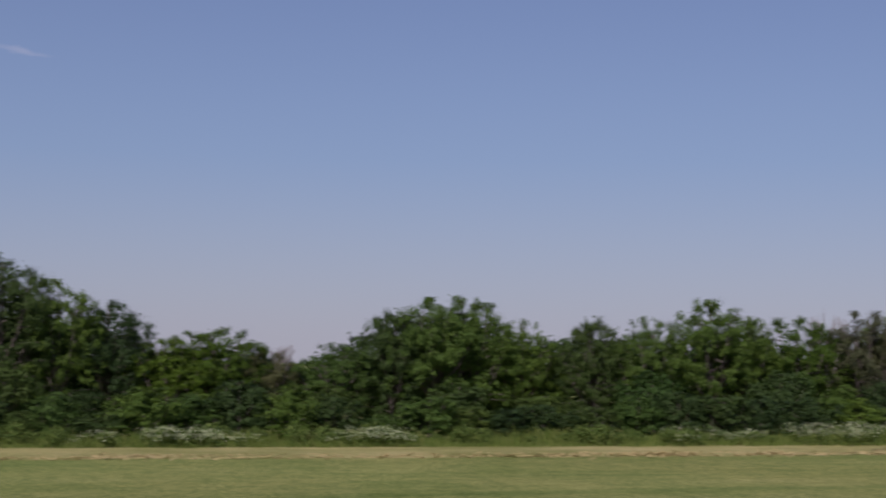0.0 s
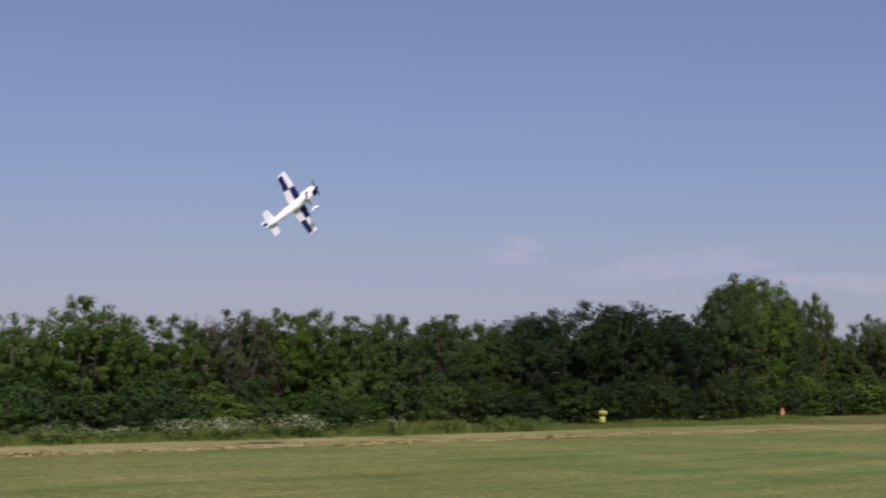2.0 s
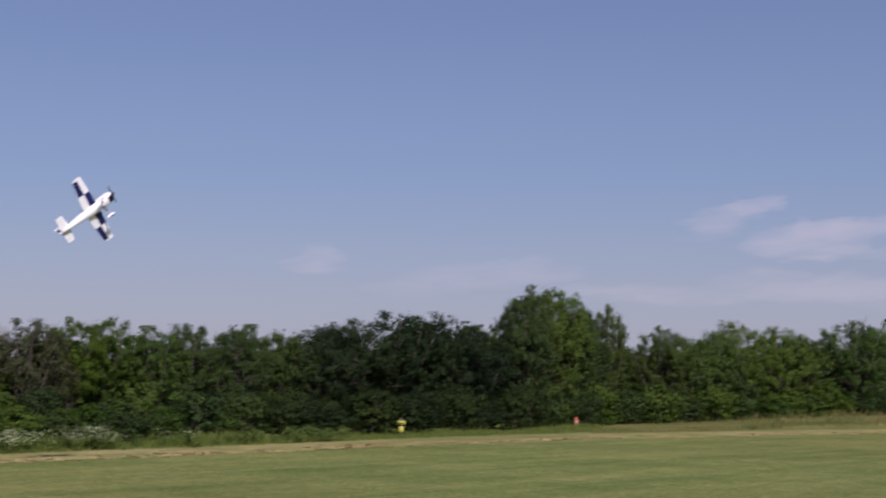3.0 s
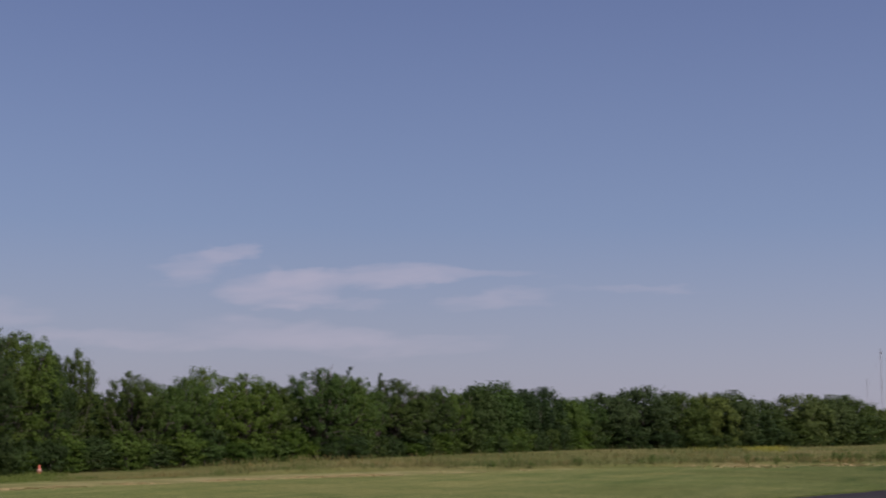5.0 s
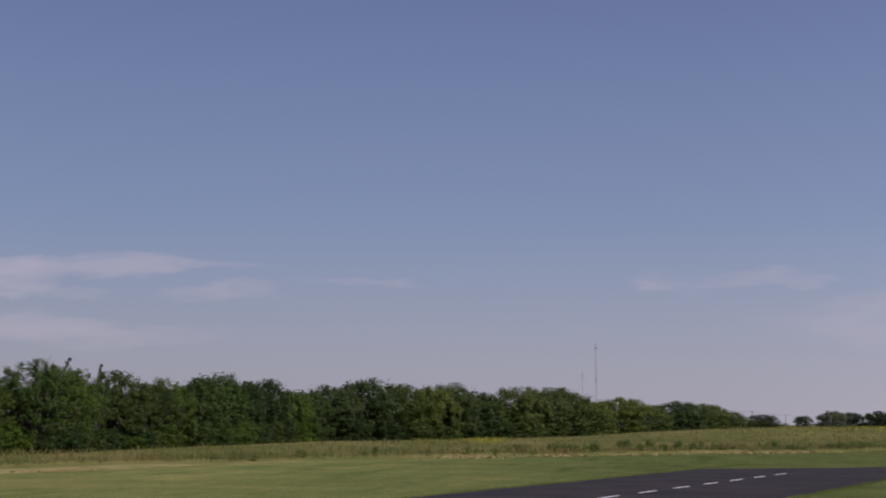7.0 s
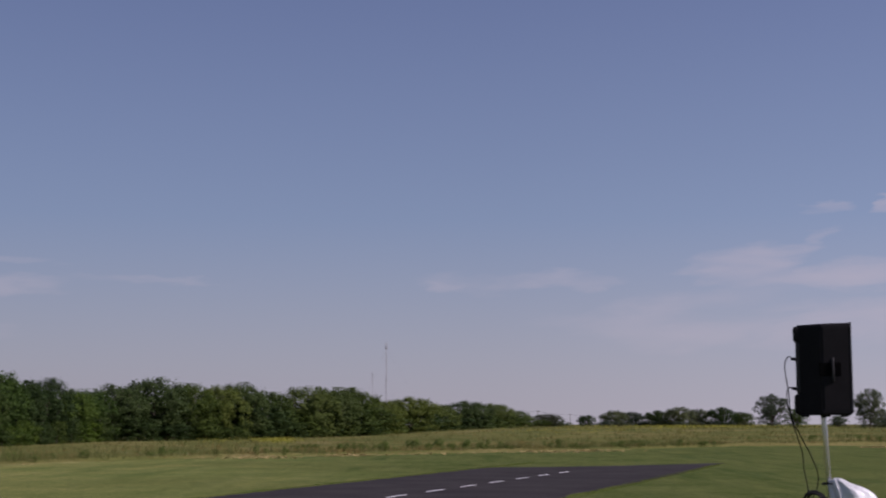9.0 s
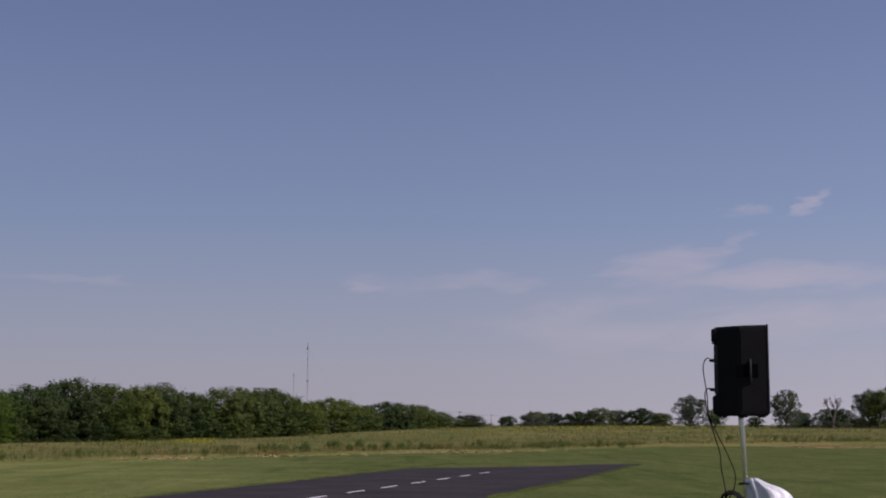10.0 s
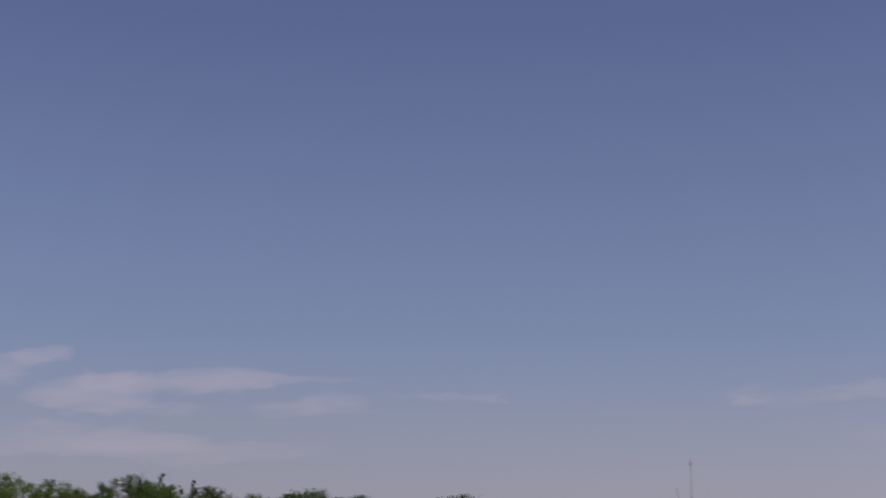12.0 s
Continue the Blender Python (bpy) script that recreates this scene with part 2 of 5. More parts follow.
def leaf_material(name, stops, through_light=0.40, patches=None, by_plant=True):
    """Leaves: a tint for each leaf and for each plant, with light coming through."""
    m, nt, b = material(name, 0.6, 0, 0.10)
    geo = nt.nodes.new("ShaderNodeNewGeometry")
    info = nt.nodes.new("ShaderNodeObjectInfo")
    tint = ramp_node(nt, geo.outputs["Random Per Island"], stops)
    plant = ramp_node(nt, info.outputs["Random"], [(0.0, (0.60, 0.68, 0.80)), (0.5, (0.95, 0.97, 1.0)), (1.0, (1.28, 1.20, 0.85))])
    patch = ramp_node(nt, noise_node(nt, place_vec(nt), 3.5, 3), [(0.3, (0.78, 0.82, 0.75)), (0.7, (1.2, 1.16, 1.1))])
    col = mix_node(nt, 1.0, mix_node(nt, 1.0, tint, plant, "MULTIPLY") if by_plant else tint, patch, "MULTIPLY")
    if patches:
        broad = noise_node(nt, place_vec(nt, 0.10, 0.10, 0.3), 1.0, 5, 0.65)
        col = mix_node(nt, 1.0, col, ramp_node(nt, broad, patches), "MULTIPLY")
    nt.links.new(col, b.inputs["Base Color"])
    tr = nt.nodes.new("ShaderNodeBsdfTranslucent")
    nt.links.new(col, tr.inputs["Color"])
    mx = nt.nodes.new("ShaderNodeMixShader")
    mx.inputs[0].default_value = through_light
    out = nt.nodes["Material Output"]
    nt.links.new(b.outputs[0], mx.inputs[1])
    nt.links.new(tr.outputs[0], mx.inputs[2])
    nt.links.new(mx.outputs[0], out.inputs["Surface"])
    return m


def bark_material(name, lo, hi):
    m, nt, b = material(name, 0.9, 0, 0.1)
    n = noise_node(nt, place_vec(nt, 6, 6, 1.2), 2.0, 6, 0.7)
    nt.links.new(ramp_node(nt, n, [(0.3, lo), (0.7, hi)]), b.inputs["Base Color"])
    bump(nt, b, n, 0.9, 0.05)
    return m


def asphalt_material():
    m, nt, b = material("asphalt", 0.95, 0, 0.08)
    n1 = noise_node(nt, place_vec(nt, 0.25, 0.25, 1), 1.0, 5)
    n2 = noise_node(nt, place_vec(nt), 30.0, 3, 0.8)
    nt.links.new(mix_node(nt, 0.5, ramp_node(nt, n1, [(0.3, (0.030, 0.026, 0.025)), (0.7, (0.050, 0.044, 0.041))]),
                          ramp_node(nt, n2, [(0.3, (0.6, 0.6, 0.6)), (0.7, (1.4, 1.4, 1.4))]), "MULTIPLY"), b.inputs["Base Color"])
    bump(nt, b, n2, 0.4, 0.01)
    return m


M_LAWN, M_MEADOW, M_ASPHALT = lawn_material(), meadow_material(), asphalt_material()
M_HAY = hay_material("cut_grass", [(0.3, (0.215, 0.208, 0.068)), (0.5, (0.295, 0.262, 0.100)), (0.72, (0.40, 0.335, 0.155))], (0.125, 0.145, 0.036))
M_STRAW = hay_material("straw", [(0.3, (0.31, 0.240, 0.100)), (0.7, (0.47, 0.37, 0.175))])
M_BARK = bark_material("bark", (0.05, 0.04, 0.032), (0.13, 0.11, 0.09))
M_TWIG = bark_material("dead_twigs", (0.14, 0.12, 0.105), (0.27, 0.235, 0.21))
GREEN = [(0.0, (0.053, 0.092, 0.017)), (0.5, (0.071, 0.119, 0.022)), (1.0, (0.091, 0.141, 0.031))]
DARK = [(0.0, (0.040, 0.068, 0.016)), (0.5, (0.055, 0.085, 0.022)), (1.0, (0.069, 0.104, 0.030))]
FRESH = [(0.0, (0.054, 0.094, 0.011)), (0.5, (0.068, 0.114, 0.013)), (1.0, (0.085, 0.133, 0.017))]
GREY = [(0.0, (0.060, 0.069, 0.028)), (0.5, (0.081, 0.087, 0.038)), (1.0, (0.107, 0.106, 0.051))]
# lifted and greyed leaf colour that stands in for distance haze
HAZE_PALE = [(0.0, (0.080, 0.104, 0.054)), (0.5, (0.102, 0.126, 0.072)), (1.0, (0.130, 0.150, 0.094))]
OLIVE = [(0.0, (0.068, 0.098, 0.026)), (0.5, (0.090, 0.124, 0.034)), (1.0, (0.114, 0.148, 0.046))]
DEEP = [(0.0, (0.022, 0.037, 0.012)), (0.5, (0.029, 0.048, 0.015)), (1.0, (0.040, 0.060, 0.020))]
M_LEAF = {k: leaf_material("leaves_" + k, v) for k, v in (("deep", DEEP), ("pale", HAZE_PALE), ("olive", OLIVE), ("green", GREEN), ("dark", DARK), ("fresh", FRESH), ("grey", GREY))}
M_BLADE = leaf_material("tall_grass", [(0.0, (0.124, 0.138, 0.042)), (0.5, (0.160, 0.160, 0.054)), (1.0, (0.212, 0.188, 0.080))], 0.3, [(0.36, (0.52, 0.78, 0.50)), (0.47, (0.92, 1.0, 0.92)), (0.54, (1.06, 0.98, 0.94)), (0.64, (1.40, 1.10, 1.06))], False)
M_WEED = leaf_material("weeds", [(0.0, (0.06, 0.10, 0.02)), (0.5, (0.10, 0.15, 0.03)), (1.0, (0.16, 0.19, 0.05))], 0.3, None, False)
M_VERGE = leaf_material("verge_green", [(0.0, (0.075, 0.112, 0.020)), (0.5, (0.115, 0.155, 0.030)), (1.0, (0.18, 0.20, 0.055))], 0.3, None, False)
M_WHITEFLOWER = leaf_material("white_blossom", [(0.0, (0.28, 0.34, 0.15)), (0.5, (0.42, 0.46, 0.26)), (1.0, (0.60, 0.60, 0.41))], 0.3, None, False)
M_YELLOWFLOWER = leaf_material("yellow_blossom", [(0.0, (0.22, 0.23, 0.03)), (1.0, (0.38, 0.35, 0.05))], 0.3, None, False)
M_PAINT = plain("runway_paint", (0.86, 0.85, 0.82), 0.7, vary=0.12, scale=3)
M_WHITE = plain("white_film", (0.88, 0.87, 0.84), 0.25, spec=0.5, vary=0.06)
M_BLUE = plain("blue_film", (0.014, 0.018, 0.095), 0.25, spec=0.5, vary=0.05)
M_RED = plain("red_film", (0.45, 0.02, 0.02), 0.25, spec=0.5, vary=0.05)
M_BLACK = plain("black_plastic", (0.013, 0.012, 0.013), 0.7, spec=0.1, vary=0.2)
M_DARKMETAL = plain("dark_metal", (0.03, 0.03, 0.03), 0.4, 0.5)
M_STEEL = plain("brushed_steel", (0.72, 0.72, 0.73), 0.26, 0.9, vary=0.06)
M_CARBON = plain("carbon", (0.02, 0.02, 0.022), 0.35)
M_CANOPY = plain("tinted_canopy", (0.02, 0.022, 0.03), 0.08, spec=0.8, vary=0.02)
M_YELLOW = plain("yellow_vinyl", (0.56, 0.53, 0.09), 0.6, vary=0.15)
M_ORANGE = plain("orange_vinyl", (0.48, 0.11, 0.05), 0.6, vary=0.15)
M_MAST = plain("galvanised_mast", (0.33, 0.32, 0.33), 0.6, 0.2)
M_PANEL = plain("grey_panel", (0.035, 0.034, 0.035), 0.6, 0.0, 0.2)


# ---- building helpers ----


def part(name, bm, mat, parent, label=""):
    """One mesh under a thing or a part."""
    me = bpy.data.meshes.new(name)
    bm.to_mesh(me)
    bm.free()
    me.materials.append(mat)
    ob = new(name, me)
    ob.parent = parent
    if label:
        tagged(ob, label)
    return ob


def part_arrays(name, verts, faces, mat, parent, label=""):
    me = bpy.data.meshes.new(name)
    me.from_pydata(verts, [], faces)
    me.materials.append(mat)
    ob = new(name, me)
    ob.parent = parent
    if label:
        tagged(ob, label)
    return ob


def thing(name, label, category, group="", at=None, kind=""):
    e = new(name)
    if at is not None:
        e.matrix_basis = at
    return tagged(e, label, category, group, kind)


def bm_box(bm, lo, hi, bevel=0.0):
    c = [(a + b) / 2 for a, b in zip(lo, hi)]
    s = [abs(b - a) for a, b in zip(lo, hi)]
    r = bmesh.ops.create_cube(bm, size=1.0, matrix=Matrix.Translation(c) @ Matrix.Diagonal((*s, 1)))
    if bevel:
        es = list({e for v in r["verts"] for e in v.link_edges})
        bmesh.ops.bevel(bm, geom=es, offset=bevel, segments=2, affect="EDGES", profile=0.5)
    return bm


def bm_tube(bm, pts, radii, n=8, cap=True):
    """A tube along points with a radius at each."""
    pts = [Vector(p) for p in pts]
    rings = []
    for i, p in enumerate(pts):
        d = (pts[min(i + 1, len(pts) - 1)] - pts[max(i - 1, 0)]).normalized()
        u = d.orthogonal().normalized() if abs(d.z) > 0.9 else d.cross(Vector((0, 0, 1))).normalized()
        if i and u.dot(rings_u) < 0:
            u = -u
        rings_u = u
        w = d.cross(u)
        rings.append([bm.verts.new(p + (u * math.cos(k * 2 * math.pi / n) + w * math.sin(k * 2 * math.pi / n)) * radii[i]) for k in range(n)])
    for a, b in zip(rings, rings[1:]):
        for k in range(n):
            bm.faces.new((a[k], a[(k + 1) % n], b[(k + 1) % n], b[k]))
    if cap:
        bm.faces.new(rings[0][::-1])
        bm.faces.new(rings[-1])
    return bm


def smooth(ob):
    for p in ob.data.polygons:
        p.use_smooth = True
    return ob


def loft(bm, sections):
    """Skin through closed sections of equal length, capped."""
    rings = [[bm.verts.new(v) for v in s] for s in sections]
    n = len(rings[0])
    for a, b in zip(rings, rings[1:]):
        for k in range(n):
            bm.faces.new((a[k], a[(k + 1) % n], b[(k + 1) % n], b[k]))
    bm.faces.new(rings[0][::-1])
    bm.faces.new(rings[-1])
    bmesh.ops.recalc_face_normals(bm, faces=bm.faces)
    return bm


# ---- ground, runway, meadow ----
RW_DIR = Vector((0.2655, 0.9641)).normalized()
RW_N = Vector((RW_DIR.y, -RW_DIR.x))
RW_NEAR = Vector((3.1, 72.6))


def ramp01(x, a, b):
    t = min(1.0, max(0.0, (x - a) / (b - a)))
    return t * t * (3 - 2 * t)


def ground_z(x, y):
    """The flat field, with the low bank that the flight line stands on."""
    p = (Vector((x, y)) - RW_NEAR).dot(RW_N)
    return 1.70 * ramp01(p, 1.5, 11.0) * (1 - ramp01(abs(y), 16.0, 34.0))


def build_ground():
    rings = [0.5, 2, 4, 6, 8, 10, 12, 14, 16, 18, 20, 23, 26, 29, 32, 36, 40, 46, 54, 64, 80, 100, 130, 180, 260, 400, 700, 1400, 2600, 4700]
    n = 120
    verts, faces = [(0, 0, ground_z(0, 0))], []
    for r in rings:
        for k in range(n):
            a = 2 * math.pi * k / n
            x, y = r * math.sin(a), r * math.cos(a)
            verts.append((x, y, ground_z(x, y)))
    for k in range(n):
        faces.append((0, 1 + (k + 1) % n, 1 + k))
    for i in range(len(rings) - 1):
        a, b = 1 + i * n, 1 + (i + 1) * n
        for k in range(n):
            faces.append((a + k, a + (k + 1) % n, b + (k + 1) % n, b + k))
    ob = smooth(part_arrays("ground", verts, faces, M_LAWN, None))
    tagged(ob, "mown yellow-green grass airfield, flat to the horizon", "ground", kind="structure")


build_ground()

# the edge of the mown field: along the trees, then slanting away past the runway's end
EDGE = [(-54.9, -60), (-54.6, -20), (-54.4, 6), (-54.5, 20), (-55.3, 42), (-55.7, 58), (-55.4, 76), (-51.2, 96), (-46.4, 112), (-40.2, 134), (-29.5, 154), (-18.3, 166),
        (-2.4, 185), (17, 206), (38, 238), (69, 248), (120, 262), (200, 280), (330, 290)]


def along(pts, step):
    """Points along a polyline at even steps, with their directions."""
    out = []
    for a, b in zip(pts, pts[1:]):
        a, b = Vector(a), Vector(b)
        k = max(1, int((b - a).length / step))
        for i in range(k):
            out.append((a.lerp(b, i / k), (b - a).normalized()))
    return out


def build_strip(name, off0, off1, z, mat, label, rng, wobble=0.35, step=1.5):
    verts, faces = [], []
    pts = along(EDGE, step)
    for i, (p, d) in enumerate(pts):
        nrm = Vector((-d.y, d.x))
        a = p + nrm * (off0 + rng.uniform(-wobble, wobble))
        b = p + nrm * (off1 + rng.uniform(-wobble, wobble))
        verts += [(a.x, a.y, 0.004), (a.x * 0.9 + b.x * 0.1, a.y * 0.9 + b.y * 0.1, z * rng.uniform(0.6, 1.2)),
                  (a.x * 0.5 + b.x * 0.5, a.y * 0.5 + b.y * 0.5, z * rng.uniform(0.6, 1.3)), (b.x, b.y, z * rng.uniform(0.5, 1.0))]
        if i:
            q = 4 * i
            for j in range(3):
                faces.append((q - 4 + j, q + j, q + j + 1, q - 3 + j))
    ob = part_arrays(name, verts, faces, mat, None)
    return tagged(ob, label, name.replace("_", " "), kind="structure")


rng = random.Random(4)
build_strip("cut_grass_strip", 0.0, 6.4, 0.05, M_HAY, "strip of cut dry grass along the mown field", rng)


def rise(x, y):
    """The meadow swells gently beyond the runway's end."""
    az, d = math.degrees(math.atan2(x, y)), math.hypot(x, y)
    return 2.25 * ramp01(az, -7.0, 4.0) * ramp01(d, 215, 400)


def build_meadow():
    """Rough ground behind the edge, fanned out to the horizon."""
    pts = along(EDGE[6:], 4.0)
    ks = [1.02, 1.03, 1.06, 1.1, 1.15, 1.2, 1.27, 1.35, 1.45, 1.57, 1.7, 1.9, 2.15, 2.6, 4.5, 9, 16]
    rng = random.Random(8)
    verts, faces = [], []
    for p, d in pts:
        for j, k in enumerate(ks):
            k += 0.10 * (1 - ramp01(p.y, 108, 134))
            verts.append((p.x * k, p.y * k, 0.01 if j == 0 else 0.02 + (0.28 + rng.uniform(-0.08, 0.08)) * ramp01(p.y, 80, 104) + rise(p.x * k, p.y * k)))
    n = len(ks)
    for i in range(len(pts) - 1):
        for j in range(n - 1):
            faces.append((i * n + j, (i + 1) * n + j, (i + 1) * n + j + 1, i * n + j + 1))
    ob = part_arrays("meadow", verts, faces, M_MEADOW, None)
    tagged(ob, "rough unmown meadow of dry summer grass", "meadow", kind="structure")


build_meadow()


def blade_clumps(name, spots, mat, rng, blades=4, label="", category="grass", kind="stuff"):
    """Upright tapering blades at (x, y, z, height, spread, width)."""
    verts, faces = [], []
    for x, y, z, h, spread, w in spots:
        for _ in range(blades):
            a, r = rng.uniform(0, 6.283), spread * rng.random()
            bx, by = x + r * math.cos(a), y + r * math.sin(a)
            t = rng.uniform(0, 3.1416)
            ux, uy = math.cos(t) * w, math.sin(t) * w
            hh = h * rng.uniform(0.55, 1.15)
            lx, ly = rng.uniform(-0.3, 0.3) * hh, rng.uniform(-0.3, 0.3) * hh
            k = len(verts)
            verts += [(bx - ux, by - uy, z), (bx + ux, by + uy, z), (bx + ux * 0.7 + lx * 0.4, by + uy * 0.7 + ly * 0.4, z + hh * 0.6), (bx + lx, by + ly, z + hh)]
            faces += [(k, k + 1, k + 2, k + 3)]
    ob = part_arrays(name, verts, faces, mat, None)
    return tagged(ob, label, category, kind=kind)


def build_grass():
    rng = random.Random(11)
    meadow, strip = [], []
    pts = along(EDGE[6:], 1.0)
    for i in range(26000):
        p, d = pts[int(rng.random() * len(pts))]
        k = 1.03 + 0.10 * (1 - ramp01(p.y, 108, 134)) + 2.2 * rng.random() ** 3.2
        x, y = p.x * k + rng.uniform(-1, 1), p.y * k + rng.uniform(-1, 1)
        far = math.hypot(x, y) / 160
        young = 0.25 + 0.75 * ramp01(p.y, 80, 100)
        tall = 0.35 + 0.5 * noise.noise((x * 0.05, y * 0.05, 0)) + 0.9 * max(0.0, noise.noise((x * 0.16, y * 0.16, 4.0))) + rng.random() * 0.3
        meadow.append((x, y, 0.15 * ramp01(p.y, 80, 104) + rise(x, y), max(0.28, tall * 0.9 + 0.22) * young, 0.5 * far, rng.choice((0.010, 0.014, 0.03)) * far))
    blade_clumps("meadow_grass", meadow, M_BLADE, rng, 4, "tall dry meadow grass gone to seed")
    for i in range(9000):
        y = rng.uniform(-22, 92)
        x = -60.7 - 2.7 * ramp01(y, 48, 72) - rng.random() ** 1.2 * (5.5 + 1.5 * ramp01(y, 44, 60) + 3 * ramp01(y, 87, 94))
        tall = (0.14 + 0.09 * min(5, -60.2 - x) * rng.uniform(0.5, 1.3)) * (1 - 0.6 * ramp01(y, 54, 62))
        strip.append((x, y, 0.0, tall * (1 + 0.9 * noise.noise((x * 0.3, y * 0.3, 2.0))), 0.25, 0.018))
    for _ in range(160):  # uncut grass round the cone
        strip.append((-70.1 + rng.gauss(0, 0.5), 94.8 + rng.gauss(0, 1.0), 0.0, rng.uniform(0.22, 0.45), 0.2, 0.018))
    blade_clumps("verge_grass", strip, M_VERGE, rng, 5, "green tall grass and weeds under the trees")


build_grass()


def build_straw():
    """Broken windrow of pale straw lying along the edge."""
    rng = random.Random(21)
    verts, faces = [], []
    for p, d in along(EDGE, 0.06):
        nrm = Vector((-d.y, d.x))
        s = noise.noise((p.x * 0.22, p.y * 0.22, 3.0)) + 0.4 * noise.noise((p.x * 0.6, p.y * 0.6, 7.0))
        if s < (-0.34 if p.y < 105 else -0.12) or (p.y > 110 and (s < 0.22 or rng.random() < 0.85)):
            continue
        for _ in range(9 if s > 0.25 else 5):
            c = p + nrm * rng.gauss(0.9, 0.75 if p.y < 105 else 1.1) + d * rng.uniform(-0.2, 0.2)
            z = 0.03 + rng.random() ** 2 * 0.055 * min(1, 0.6 + s)
            a, tilt = rng.uniform(0, 6.283), rng.uniform(-0.5, 0.5)
            L, w = rng.uniform(0.08, 0.22), rng.uniform(0.012, 0.028)
            u = Vector((math.cos(a) * L, math.sin(a) * L, tilt * L * 0.25))
            v = Vector((-math.sin(a) * w, math.cos(a) * w, rng.uniform(0, 0.018)))
            o = Vector((c.x, c.y, z))
            k = len(verts)
            verts += [tuple(o - u - v), tuple(o + u - v * 0.5), tuple(o + u + v * 0.5), tuple(o - u + v)]
            faces.append((k, k + 1, k + 2, k + 3))
    def lay(cx, cy, wide, deep, tall, count):
        for _ in range(count * 2):
            x, y = cx + rng.gauss(0, wide), cy + rng.gauss(0, deep)
            h = tall * math.exp(-0.5 * ((x - cx) / wide) ** 2 - 0.5 * ((y - cy) / deep) ** 2)
            a, tilt = rng.uniform(0, 6.283), rng.uniform(-0.5, 0.7)
            L, w = rng.uniform(0.10, 0.26), rng.uniform(0.02, 0.04)
            o = Vector((x, y, 0.03 + 0.6 * h * rng.random()))
            u, v = Vector((math.cos(a) * L, math.sin(a) * L, tilt * L)), Vector((-math.sin(a) * w, math.cos(a) * w, rng.uniform(0, 0.06)))
            k = len(verts)
            verts.extend([tuple(o - u - v), tuple(o + u - v * 0.5), tuple(o + u + v * 0.5), tuple(o - u + v)])
            faces.append((k, k + 1, k + 2, k + 3))
    # raked heaps and loose straw at the runway's far end
    for az, d, wide, deep, tall, count in ((15.6, 238, 3.2, 3.0, 0.55, 700), (17.2, 240, 3.6, 3.0, 0.5, 700), (19.0, 243, 3.0, 3.0, 0.5, 400), (6.2, 238, 1.3, 1.6, 0.7, 260), (9.0, 250, 2.4, 2.0, 0.25, 160),
                                           (1.2, 196, 4.5, 6.0, 0.12, 420), (3.2, 204, 3.0, 5.0, 0.12, 260), (-6.3, 172, 3.0, 3.5, 0.2, 320), (-3.4, 182, 3.0, 4.0, 0.12, 200), (-9.5, 160, 2.5, 3.0, 0.12, 140)):
        p = heading(az, 0, d)
        lay(p.x, p.y, wide, deep, tall, count)
    ob = part_arrays("straw_windrow", verts, faces, M_STRAW, None)
    tagged(ob, "broken windrow of pale cut straw on the grass", "straw", kind="stuff")


build_straw()


def build_runway():
    def at(s, p, z):
        q = RW_NEAR + RW_DIR * s + RW_N * p
        return (q.x, q.y, z)
    w = -16.0
    rng = random.Random(5)
    near, far = [], []
    s = -31.0
    while s < 62.5:
        near.append((s, rng.uniform(-0.28, 0.28) + 0.35 * noise.noise((s * 0.21, 2.0, 0.0)) + 0.5 * ramp01(s, 0, 30) - 0.5 * ramp01(s, 44, 60)))
        s += 0.8
    far = [(s0, w - 0.5 + rng.uniform(-0.2, 0.2)) for s0, _ in near if s0 < 46.0]
    end = [(65.5, 0.6), (64.6, -0.9), (59.4, -3.8), (54.7, -7.1), (50.2, -11.4), (47.0, -15.6)]
    outline = near + end + far[::-1]
    bm = bmesh.new()
    top = [bm.verts.new(at(a, b, 0.035)) for a, b in outline]
    low = [bm.verts.new(at(a, b * 1.006 + 0.05, -0.05)) for a, b in outline]
    f = bm.faces.new(top)
    for i in range(len(top)):
        j = (i + 1) % len(top)
        bm.faces.new((top[i], low[i], low[j], top[j]))
    bmesh.ops.triangulate(bm, faces=[f])
    bmesh.ops.recalc_face_normals(bm, faces=bm.faces)
    rw = part("runway", bm, M_ASPHALT, None)
    tagged(rw, "dark asphalt model-aircraft runway with white centre dashes", "runway", kind="structure")
    # centre dashes
    bm = bmesh.new()
    bm_box(bm, (-1.5, -0.085, 0.0), (1.5, 0.085, 0.006))
    me = bpy.data.meshes.new("centre_dash")
    bm.to_mesh(me)
    bm.free()
    me.materials.append(M_PAINT)
    a = math.atan2(RW_DIR.y, RW_DIR.x)
    for i in range(11):
        ob = new("centre_dash", me)
        q = RW_NEAR + RW_DIR * (36.5 - i * 6.33) + RW_N * (w / 2)
        ob.matrix_basis = Matrix.Translation((q.x, q.y, 0.036)) @ Matrix.Rotation(a, 4, "Z")
        ob.parent = rw


build_runway()


def build_turf():
    """Short tufts along the runway's edges."""
    rng = random.Random(61)
    spots = []
    for _ in range(5000):
        q = RW_NEAR + RW_DIR * rng.uniform(-31, 62) + RW_N * (rng.uniform(0.1, 0.9) if rng.random() < 0.5 else -16.6 - rng.random() * 0.8)
        spots.append((q.x, q.y, 0.0, rng.uniform(0.03, 0.09), 0.2, 0.014))
    blade_clumps("turf_tuft", spots, M_VERGE, rng, 3, "short green tufts along the runway edge")


build_turf()

# ---- trees ----


